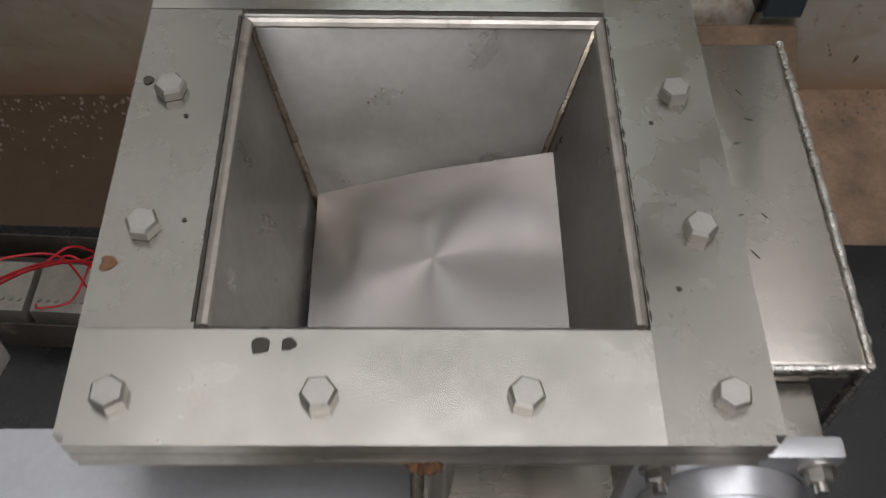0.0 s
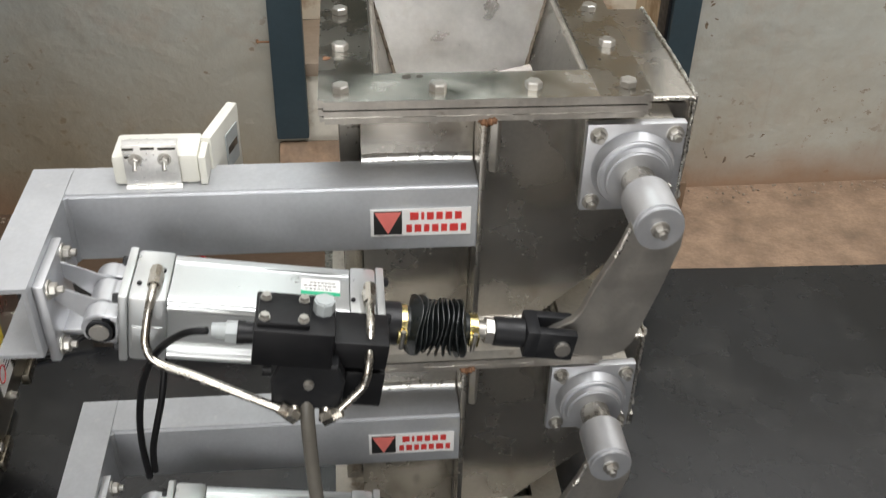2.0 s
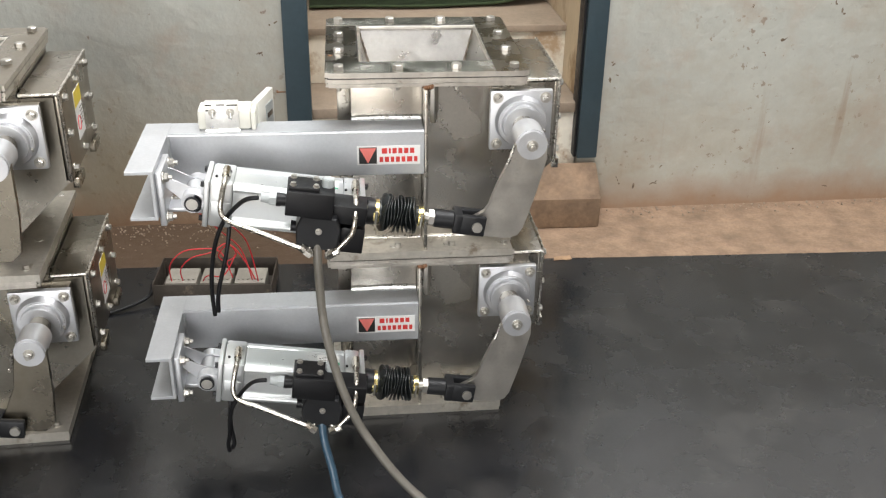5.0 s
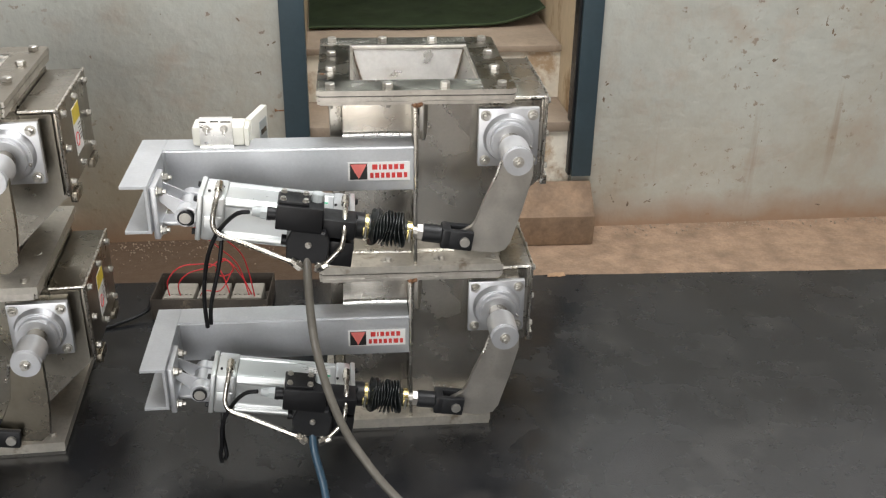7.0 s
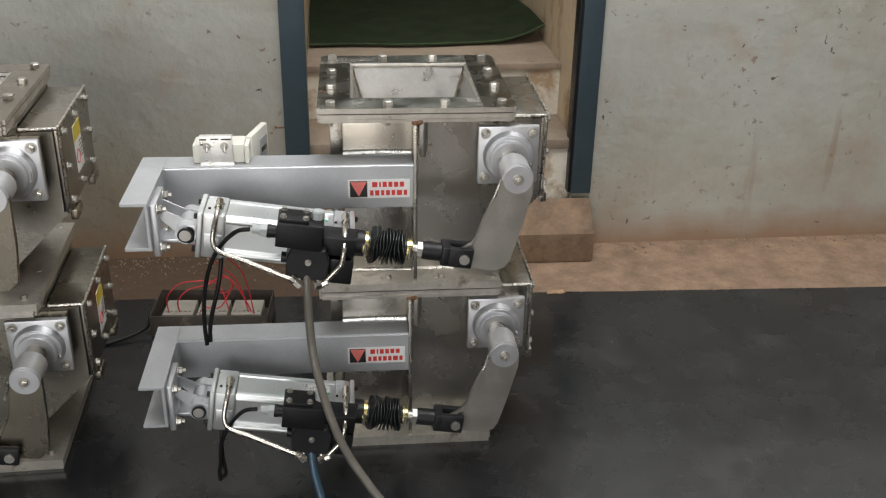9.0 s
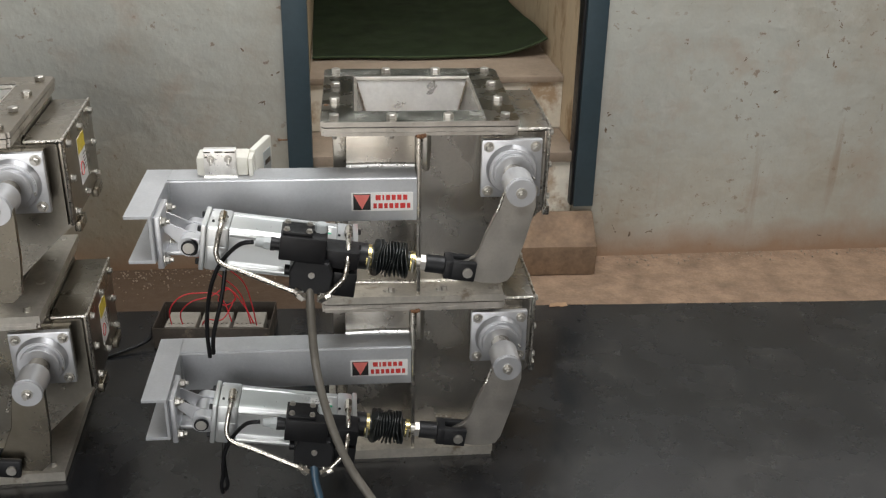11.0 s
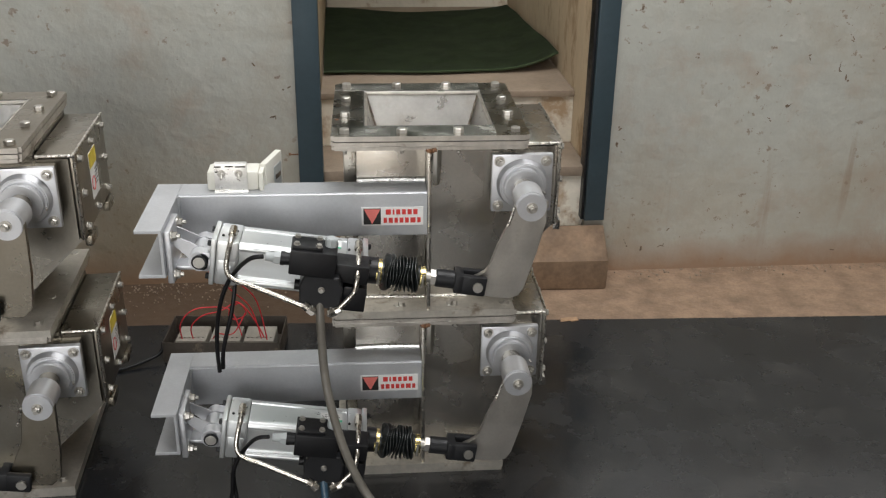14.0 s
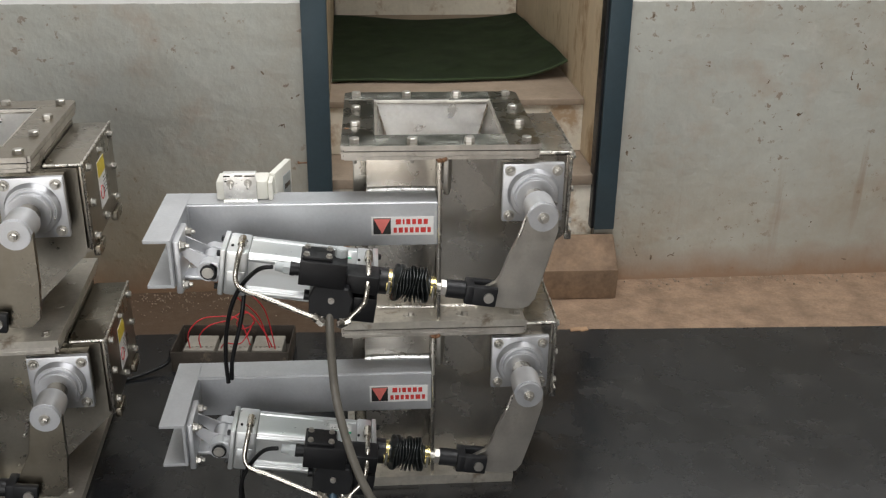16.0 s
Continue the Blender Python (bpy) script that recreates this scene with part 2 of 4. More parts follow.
def spill_soil(m):
    """Dark damp soil trodden along the foot of the wall beside the door, with a ragged edge."""
    n, l = m.node_tree.nodes, m.node_tree.links
    b = n["Principled BSDF"]
    col = b.inputs["Base Color"].links[0].from_socket
    tc, sep, t = n.new("ShaderNodeTexCoord"), n.new("ShaderNodeSeparateXYZ"), n.new("ShaderNodeTexNoise")
    t.inputs["Scale"].default_value, t.inputs["Detail"].default_value = 7.0, 8.0
    l.new(tc.outputs["Object"], sep.inputs[0])
    l.new(tc.outputs["Object"], t.inputs["Vector"])
    edge = n.new("ShaderNodeMath")
    edge.operation = "MULTIPLY_ADD"
    edge.inputs[1].default_value = 1.1
    l.new(t.outputs["Fac"], edge.inputs[0])
    l.new(sep.outputs["X"], edge.inputs[2])
    r = n.new("ShaderNodeMapRange")
    for i, v in enumerate((0.80, 0.30, 0.0, 0.95)):
        r.inputs[1 + i].default_value = v
    l.new(edge.outputs[0], r.inputs[0])
    strip = n.new("ShaderNodeMapRange")
    for i, v in enumerate((0.1, 0.55, 0.0, 1.0)):
        strip.inputs[1 + i].default_value = v
    l.new(sep.outputs["Y"], strip.inputs[0])
    both = n.new("ShaderNodeMath")
    both.operation = "MULTIPLY"
    l.new(r.outputs[0], both.inputs[0])
    l.new(strip.outputs[0], both.inputs[1])
    x = n.new("ShaderNodeMix")
    x.data_type = "RGBA"
    l.new(both.outputs[0], x.inputs[0])
    l.new(col, x.inputs[6])
    x.inputs[7].default_value = (0.070, 0.042, 0.023, 1)
    l.new(x.outputs[2], b.inputs["Base Color"])


spill_soil(concrete)
mat_rubber = material("worn rubber sheet", (0.0140, 0.0148, 0.0165), 0.25, 0, 0.45, 3.0, 130, 0.10, (0.029, 0.029, 0.029), 0.52, 4.2, rough_vary=0.13, spec=0.8)
blue_paint = material("blue grey paint", (0.036, 0.060, 0.074), 0.5, 0, 0.12, 5, 80, 0.2, (0.03, 0.04, 0.05), 0.68, 9)
cream = material("grimy cream paint", (0.64, 0.53, 0.37), 0.6, 0, 0.14, 3, 60, 0.45, (0.30, 0.19, 0.095), 0.54, 6, stretch=(1, 1, 0.5))
cream_light = material("pale cream paint", (0.78, 0.73, 0.62), 0.6, 0, 0.14, 4, 60, 0.5, (0.36, 0.23, 0.12), 0.53, 7)
tread_dirt = material("dusty tread", (0.30, 0.235, 0.175), 0.8, 0, 0.2, 5, 90, 0.4, (0.2, 0.15, 0.1), 0.6, 9)
block_dirt = material("brown step concrete", (0.23, 0.150, 0.092), 0.7, 0, 0.40, 7, 80, 0.6, (0.115, 0.075, 0.045), 0.55, 8)
scuff_dirt = material("brown plaster scar", (0.17, 0.125, 0.085), 0.85, 0, 0.35, 60, 300, 0.6)
flake_clay = material("tan clay", (0.42, 0.27, 0.16), 0.85, 0, 0.2, 40, 200, 0.5)
carpet = material("dark green carpet", (0.036, 0.057, 0.022), 0.95, 0, 0.35, 9, 420, 1.0, (0.05, 0.06, 0.03), 0.6, 4)


# ---------------------------------------------------------------- mesh helpers
def box(bm, x0, x1, y0, y1, z0, z1, bevel=0.0, m=None):
    made = bmesh.ops.create_cube(bm, size=1)["verts"]
    for v in made:
        v.co = Vector((x0 + (v.co.x + 0.5) * (x1 - x0), y0 + (v.co.y + 0.5) * (y1 - y0), z0 + (v.co.z + 0.5) * (z1 - z0)))
    if m:
        bmesh.ops.transform(bm, matrix=m, verts=made)
    if bevel:
        edges = list({e for v in made for e in v.link_edges})
        bmesh.ops.bevel(bm, geom=edges, offset=bevel, segments=2, affect="EDGES", profile=0.6)
    return bm


def rod(bm, a, b, r, r2=None, seg=24, bevel=0.0):
    a, b = Vector(a), Vector(b)
    way = b - a
    m = Matrix.Translation((a + b) / 2) @ way.to_track_quat("Z", "Y").to_matrix().to_4x4()
    made = bmesh.ops.create_cone(bm, cap_ends=True, segments=seg, radius1=r, radius2=r if r2 is None else r2, depth=way.length, matrix=m)["verts"]
    if bevel:
        rim = [e for e in {e for v in made for e in v.link_edges} if any(len(f.verts) > 4 for f in e.link_faces)]
        bmesh.ops.bevel(bm, geom=rim, offset=bevel, segments=2, affect="EDGES")
    return bm


def prism(bm, points, y0, y1, bevel=0.0):
    """A plate with an outline in x and z, from y0 to y1."""
    front = [bm.verts.new((x, y0, z)) for x, z in points]
    back = [bm.verts.new((x, y1, z)) for x, z in points]
    n = len(points)
    faces = [bm.faces.new(front), bm.faces.new(back[::-1])]
    faces += [bm.faces.new((front[i], back[i], back[(i + 1) % n], front[(i + 1) % n])) for i in range(n)]
    bmesh.ops.recalc_face_normals(bm, faces=faces)
    if bevel:
        rim = [e for f in faces[:2] for e in f.edges]
        bmesh.ops.bevel(bm, geom=list(set(rim)), offset=bevel, segments=1, affect="EDGES")
    return bm


def profile(bm, points, x0, x1, bevel=0.0012):
    """A bar along x with a section in y and z."""
    made = len(bm.verts)
    prism(bm, points, -x1, -x0, bevel)
    bm.verts.ensure_lookup_table()
    for v in bm.verts[made:]:
        v.co = Vector((-v.co.y, v.co.x, v.co.z))
    return bm


def ring(bm, outer, inner, z0, z1, bevel=0.0):
    """A flat frame: outer and inner rectangles (x0, x1, y0, y1)."""
    def corners(r, z):
        return [bm.verts.new((x, y, z)) for x, y in ((r[0], r[2]), (r[1], r[2]), (r[1], r[3]), (r[0], r[3]))]
    o0, o1, i0, i1 = corners(outer, z0), corners(outer, z1), corners(inner, z0), corners(inner, z1)
    for k in range(4):
        j = (k + 1) % 4
        for q in ((o0[k], o0[j], o1[j], o1[k]), (i1[k], i1[j], i0[j], i0[k]), (o1[k], o1[j], i1[j], i1[k]), (i0[k], i0[j], o0[j], o0[k])):
            bm.faces.new(q)
    if bevel:
        bmesh.ops.bevel(bm, geom=[e for e in bm.edges if abs(e.calc_face_angle(0)) > 1], offset=bevel, segments=2, affect="EDGES")
    return bm


def smooth_path(points, steps=8):
    pts = [Vector(p) for p in points]
    out = []
    for i in range(len(pts) - 1):
        p0, p1, p2, p3 = pts[max(i - 1, 0)], pts[i], pts[i + 1], pts[min(i + 2, len(pts) - 1)]
        for k in range(steps):
            t = k / steps
            out.append(0.5 * ((2 * p1) + (p2 - p0) * t + (2 * p0 - 5 * p1 + 4 * p2 - p3) * t * t + (3 * p1 - p0 - 3 * p2 + p3) * t ** 3))
    return out + [pts[-1]]


def sweep(bm, points, r, seg=10, steps=8, jitter=0.0):
    """A round bar along a smooth path. r: one radius."""
    path = smooth_path(points, steps)
    rings, side = [], None
    for i, p in enumerate(path):
        way = (path[min(i + 1, len(path) - 1)] - path[max(i - 1, 0)]).normalized()
        side = way.orthogonal().normalized() if side is None else (side - way * side.dot(way)).normalized()
        up = way.cross(side)
        rr = r * (1 + jitter * math.sin(i * 2.4) + jitter * random.uniform(-0.6, 0.6))
        rings.append([bm.verts.new(p + (side * math.cos(a) + up * math.sin(a)) * rr) for a in [2 * math.pi * k / seg for k in range(seg)]])
    for a, b in zip(rings, rings[1:]):
        for k in range(seg):
            bm.faces.new((a[k], a[(k + 1) % seg], b[(k + 1) % seg], b[k]))
    bm.faces.new(rings[0][::-1]), bm.faces.new(rings[-1])
    return bm


def lathe(bm, profile, seg=28):
    """Turns (u, r) pairs round the x axis."""
    rings = [[bm.verts.new((u, r * math.cos(2 * math.pi * k / seg), r * math.sin(2 * math.pi * k / seg))) for k in range(seg)] for u, r in profile]
    for a, b in zip(rings, rings[1:]):
        for k in range(seg):
            bm.faces.new((a[k], b[k], b[(k + 1) % seg], a[(k + 1) % seg]))
    bm.faces.new(rings[0]), bm.faces.new(rings[-1][::-1])
    return bm


def mesh_of(name, bm, mat, angle=38):
    bmesh.ops.recalc_face_normals(bm, faces=bm.faces)
    me = bpy.data.meshes.new(name)
    bm.to_mesh(me)
    bm.free()
    me.materials.append(mat)
    me.shade_smooth()
    me.set_sharp_from_angle(angle=radians(angle))
    return me


def part(name, bm, mat, parent=None, label="", m=None):
    ob = new(name, mesh_of(name, bm, mat))
    if parent:
        ob.parent = parent
    if m is not None:
        ob.matrix_basis = m
    return tagged(ob, label)


def placed(name, me, parent, m, label=""):
    ob = new(name, me)
    ob.parent = parent
    ob.matrix_basis = m
    return tagged(ob, label)


def thing(name, label, category, m=None, group=""):
    ob = new(name)
    ob.empty_display_size = 0.05
    if m is not None:
        ob.matrix_basis = m
    return tagged(ob, label, category, group)


B = bmesh.new


def bolt_mesh(name, af, height, washer=0.0, stud=0.0, mat=None):
    """A hexagon head along +z with a washer under it and a stud end over it."""
    bm = B()
    z = 0.0
    if washer:
        rod(bm, (0, 0, 0), (0, 0, 0.002), washer, seg=20)
        z = 0.002
    r = af / 2 / math.cos(math.pi / 6)
    made = bmesh.ops.create_cone(bm, cap_ends=True, segments=6, radius1=r, radius2=r, depth=height * 0.8, matrix=Matrix.Translation((0, 0, z + height * 0.4)))
    bmesh.ops.create_cone(bm, cap_ends=True, segments=6, radius1=r, radius2=r * 0.84, depth=height * 0.2, matrix=Matrix.Translation((0, 0, z + height * 0.9)))
    if stud:
        rod(bm, (0, 0, z + height), (0, 0, z + height + stud), af * 0.30, seg=12)
    return mesh_of(name, bm, mat or bolt_steel, 25)


flange_bolt = bolt_mesh("bolt", 0.0185, 0.0088)
nut = bolt_mesh("nut", 0.014, 0.008, 0.011, 0.006)
cover_bolt = bolt_mesh("bolt", 0.012, 0.007, 0.009)
small_bolt = bolt_mesh("bolt", 0.010, 0.006, 0.008)
cap_screw = bolt_mesh("screw", 0.009, 0.004, 0.006)

FRONT = pose(0, 0, 0, 90)      # +z turned to -y, towards the operator
RIGHT = pose(0, 0, 0, 0, 90)   # +z turned to +x

# ---------------------------------------------------------------- the room
WALL = pose(0, 1.0385, 0, 0, 0, 1.146)
GROUND = -0.014  # concrete; the rubber sheet is 4 mm thick


def structure(name, label, mat, boxes, m=None, bevel=0.0):
    bm = B()
    for b in boxes:
        box(bm, *b, bevel)
    ob = part(name, bm, mat, None, label, m)
    ob["kind"] = "structure"
    return ob


structure("floor", "dusty red-brown concrete workshop floor", concrete, [(-5, 5, -6.2, 4, -0.3, GROUND)])
structure("wall_north", "grey-green painted plaster wall with stains", plaster,
          [(-4.6, -0.335, 0, 0.3, -0.1, 4.0), (0.621, 4.6, 0, 0.3, -0.1, 4.0), (-0.335, 0.621, 0, 0.3, 2.36, 4.0)], WALL)
structure("wall_west", "plain white plaster side wall", white_wall, [(-4.7, -4.4, -6.2, 1.3, -0.1, 4.2)])
structure("wall_east", "plain white plaster side wall", white_wall, [(4.4, 4.7, -6.2, 1.3, -0.1, 4.2)])
structure("wall_south", "plain white wall with a wide doorway", white_wall,
          [(-4.4, -3.3, -6.2, -5.95, -0.1, 4.2), (0.3, 4.4, -6.2, -5.95, -0.1, 4.2), (-3.3, 0.3, -6.2, -5.95, 3.3, 4.2)])
structure("ceiling", "plain workshop ceiling with a skylight opening", ceiling_paint,
          [(-4.7, -1.15, -6.2, 1.4, 4.0, 4.15), (1.95, 4.7, -6.2, 1.4, 4.0, 4.15), (-1.15, 1.95, -6.2, -1.8, 4.0, 4.15), (-1.15, 1.95, 0.8, 1.4, 4.0, 4.15)])

# doorway: painted jambs, cream reveals, and steps that lead up into it
structure("door_foot_west", "painted plaster under the door jamb", plaster, [(-0.3349, -0.2705, 0.001, 0.05, -0.1, 0.1715)], WALL)
structure("door_foot_east", "painted plaster under the door jamb", plaster, [(0.5625, 0.6209, 0.001, 0.05, -0.1, 0.1715)], WALL)
for name, x0, x1 in (("door_jamb_west", -0.335, -0.262), ("door_jamb_east", 0.557, 0.621)):
    bm = B()
    box(bm, x0, x1, -0.018, 0.05, 0.172, 2.36, 0.004)
    part(name, bm, blue_paint, None, "blue-grey painted steel door jamb", WALL)["kind"] = "structure"
# thin black strip painted in for the shaded gap between jamb and reveal
bm = B()
box(bm, 0.5485, 0.5565, -0.004, 0.0515, 0.172, 2.36, 0.001)
part("door_seal", bm, black_cast, None, "dark strip standing in for the shaded gap beside the door jamb", WALL)["kind"] = "structure"
bm = B()
box(bm, -0.335, 0.621, -0.018, 0.05, 2.3605, 2.43, 0.004)
part("door_head", bm, blue_paint, None, "blue-grey painted steel door head", WALL)["kind"] = "structure"
structure("reveal_west", "grimy cream painted doorway reveal", cream, [(-0.335, -0.270, 0.052, 1.9, -0.1, 3.03)], WALL, 0.004)
structure("reveal_east", "grimy cream painted doorway reveal with brown stains", cream, [(0.562, 0.64, 0.052, 1.9, -0.1, 3.03)], WALL, 0.004)
structure("reveal_back", "pale painted board behind the landing", cream_light, [(-0.2695, 0.5615, 1.70, 1.745, 0.46, 1.02)], WALL, 0.02)
# added wall, its dark colour stands in for the unlit space behind
structure("stairwell_wall", "added dark green back wall standing in for the unlit stairwell", unlit_backing, [(-0.345, 0.66, 1.75, 1.85, -0.1, 3.03)], WALL)


def step_block():
    ob = thing("doorway_step", "brown dusty concrete step block before the doorway", "step")
    bm = B()
    box(bm, -0.33, 0.618, 0.915, 1.031, GROUND, 0.086, 0.010)
    for v in bm.verts:  # the worn top rises towards the doorway
        if v.co.y > 0.98 and v.co.z > 0.05:
            v.co.z += 0.074
        v.co += Vector((noise.noise(v.co * 9), noise.noise(v.co * 9 + Vector((5, 0, 0))), 0)) * 0.006
    part("block", bm, block_dirt, ob)
    return ob


step_block()
bm = B()
box(bm, -0.2695, 0.5615, 0.030, 0.27, 0.0, 0.310, 0.004)
part("stair_lower", bm, cream_light, None, "pale cream painted lower stair riser", WALL)["kind"] = "structure"
bm = B()
box(bm, -0.2695, 0.5615, 0.018, 0.27, 0.3105, 0.344, 0.005)
part("stair_tread", bm, tread_dirt, None, "dusty brown stair tread", WALL)["kind"] = "structure"
bm = B()
box(bm, -0.2695, 0.5615, 0.262, 1.70, 0.3445, 0.503, 0.003)
part("stair_riser", bm, cream_light, None, "pale cream painted stair riser", WALL)["kind"] = "structure"
bm = B()
box(bm, -0.2695, 0.5615, 0.248, 1.70, 0.5035, 0.526, 0.005)
part("landing", bm, tread_dirt, None, "dusty brown landing tread", WALL)["kind"] = "structure"


def carpet_piece():
    """A stiff carpet offcut whose one long corner curls up."""
    ob = thing("carpet", "dark green carpet offcut with one corner curled up", "carpet", WALL @ pose(0, 0, 0.5265))
    bm = B()
    nx, ny = 44, 40
    rows = []
    for j in range(ny + 1):
        row = []
        for i in range(nx + 1):
            u, v = i / nx, j / ny
            x = -0.262 + u * 0.812 - 0.01 * v
            y = 0.478 + v * 1.14 + 0.035 * max(0, (u - 0.6) / 0.4) ** 2 * (1 - v) + 0.008 * math.sin(u * 11) - 0.06 * math.sin(u * 3.1) * v
            curl = max(0, (u - 0.72) / 0.28) ** 2 * 0.06 * (1 - 0.7 * v)
            z = 0.004 + curl + 0.010 * noise.noise(Vector((x * 4, y * 4, 0.3))) + 0.006
            row.append(bm.verts.new((x, y, z)))
        rows.append(row)
    for a, b in zip(rows, rows[1:]):
        for i in range(nx):
            bm.faces.new((a[i], a[i + 1], b[i + 1], b[i]))
    bmesh.ops.solidify(bm, geom=bm.faces[:], thickness=0.007)
    part("carpet_top", bm, carpet, ob)
    bm = B()
    edge = [(-0.262 + u * 0.812, 0.472 + 0.035 * max(0, (u - 0.6) / 0.4) ** 2 + 0.008 * math.sin(u * 11),
             0.012 + max(0, (u - 0.72) / 0.28) ** 2 * 0.055) for u in [i / 16 for i in range(17)]]
    sweep(bm, edge, 0.005, 6, 4)
    part("stitched_edge", bm, carpet, ob)


carpet_piece()


def rubber_sheet():
    ob = thing("floor_mat", "large worn black rubber sheet on the floor", "mat")
    bm = B()
    n = 60
    front = [(-2.6 + 5.6 * i / n, -2.9) for i in range(n + 1)]
    back = [(-2.6 + 5.6 * i / n, 0.722 - 0.022 * (-2.6 + 5.6 * i / n) + 0.004 * noise.noise(Vector((i * 0.35, 0, 2)))) for i in range(n + 1)]
    lo = [[bm.verts.new((x, y, z)) for x, y in row] for z in (GROUND, GROUND + 0.004) for row in (front, back)]
    f0, b0, f1, b1 = lo
    for i in range(n):
        bm.faces.new((f1[i], f1[i + 1], b1[i + 1], b1[i]))
        bm.faces.new((b1[i], b1[i + 1], b0[i + 1], b0[i]))
        bm.faces.new((f0[i], f0[i + 1], f1[i + 1], f1[i]))
    part("sheet", bm, mat_rubber, ob)


rubber_sheet()


def soil_crumbs():
    """Loose crumbs along the foot of the wall."""
    bm = B()
    rng = random.Random(4)
    for _ in range(420):
        x = rng.uniform(-1.6, 2.0)
        if -0.36 < x < 0.62:
            continue
        y = 1.034 + 0.020 * x - abs(rng.gauss(0, 0.03)) - 0.004
        r = rng.uniform(0.0015, 0.0055)
        m = pose(x, y, GROUND + r * 0.4, rng.uniform(0, 90), rng.uniform(0, 90), rng.uniform(0, 90))
        bmesh.ops.create_icosphere(bm, subdivisions=1, radius=r, matrix=m @ Matrix.Diagonal((1, rng.uniform(0.5, 1), rng.uniform(0.4, 0.9), 1)))
    ob = part("soil_crumbs", bm, tread_dirt, None, "loose red soil crumbs along the wall foot")
    ob["kind"] = "stuff"
    bm = B()
    for _ in range(260):
        x, r = rng.uniform(-1.3, -0.36), rng.uniform(0.0015, 0.0042)
        m = pose(x, 1.02 + 0.020 * x - abs(rng.gauss(0, 0.07)), GROUND + r * 0.4, rng.uniform(0, 90), rng.uniform(0, 90), rng.uniform(0, 90))
        bmesh.ops.create_icosphere(bm, subdivisions=1, radius=r, matrix=m @ Matrix.Diagonal((1, rng.uniform(0.5, 1), rng.uniform(0.4, 0.9), 1)))
    ob = part("plaster_grit", bm, tread_dirt, None, "pale plaster grit lying on the soil")
    ob["kind"] = "stuff"


soil_crumbs()
def wall_scuffs():
    """Shallow brown scars where the plaster paint is knocked off."""
    bm = B()
    rng = random.Random(12)
    for x, z, r in ((0.693, 0.834, 0.0067), (0.874, 0.691, 0.0058), (1.069, 0.639, 0.0042), (1.331, 0.645, 0.0067), (1.349, 0.616, 0.0083), (1.351, 0.742, 0.0058), (1.227, 0.684, 0.0050), (1.183, 0.530, 0.0075), (1.178, 0.279, 0.0067), (1.266, 0.169, 0.0050), (0.765, 0.070, 0.0083), (0.697, 0.088, 0.0058), (0.827, 0.072, 0.0067), (0.847, 0.128, 0.0050), (1.407, 0.035, 0.0058), (0.660, 0.427, 0.0075), (0.650, 0.468, 0.0058), (1.130, 0.500, 0.0050), (-0.453, 0.684, 0.0058), (-0.367, 0.616, 0.0067), (-0.408, 0.524, 0.0050), (0.688, 0.741, 0.0042)):
        for _ in range(rng.choice((1, 2, 3))):
            cx, cz, rr = x + rng.gauss(0, r), z + rng.gauss(0, r * 1.2), r * rng.uniform(0.35, 0.9)
            long = rng.uniform(0.8, 2.2)
            turn = rng.uniform(0, math.pi)
            pts = []
            for k in range(9):
                a = -2 * math.pi * k / 9
                q = rr * rng.uniform(0.55, 1.15)
                u, v = q * long * math.cos(a), q / long * math.sin(a)
                pts.append((cx + u * math.cos(turn) - v * math.sin(turn), cz + u * math.sin(turn) + v * math.cos(turn)))
            prism(bm, pts, -0.0006, 0.002)
    ob = part("wall_scuffs", bm, scuff_dirt, None, "small brown scars knocked into the painted plaster", WALL)
    ob["kind"] = "stuff"


wall_scuffs()


def clay_flake():
    """A broken tan flake lying against the edge of the rubber sheet."""
    ob = thing("clay_flake", "broken tan clay flake on the edge of the rubber sheet", "debris", pose(0.455, 0.708, GROUND + 0.004, 0, 0, 8))
    for x0, x1, w, h in ((-0.022, 0.010, 0.012, 0.008), (0.008, 0.030, 0.016, 0.006)):
        bm = B()
        box(bm, x0, x1, -w / 2, w / 2, 0, h, 0.002)
        for v in bm.verts:
            v.co += Vector((noise.noise(v.co * 120), noise.noise(v.co * 140 + Vector((3, 0, 0))), 0)) * 0.006
        part("flake", bm, flake_clay, ob)


clay_flake()
nail = thing("wall_nail", "rusty nail driven into the plaster wall", "nail", WALL @ pose(-0.362, 0, 0.410))
bm = B()
rod(bm, (0, 0.01, 0), (0.002, -0.012, 0), 0.003, None, 8)
rod(bm, (0.0, -0.010, 0.0), (0.028, -0.012, 0.001), 0.0022, None, 8)
part("shank", bm, rust, nail)


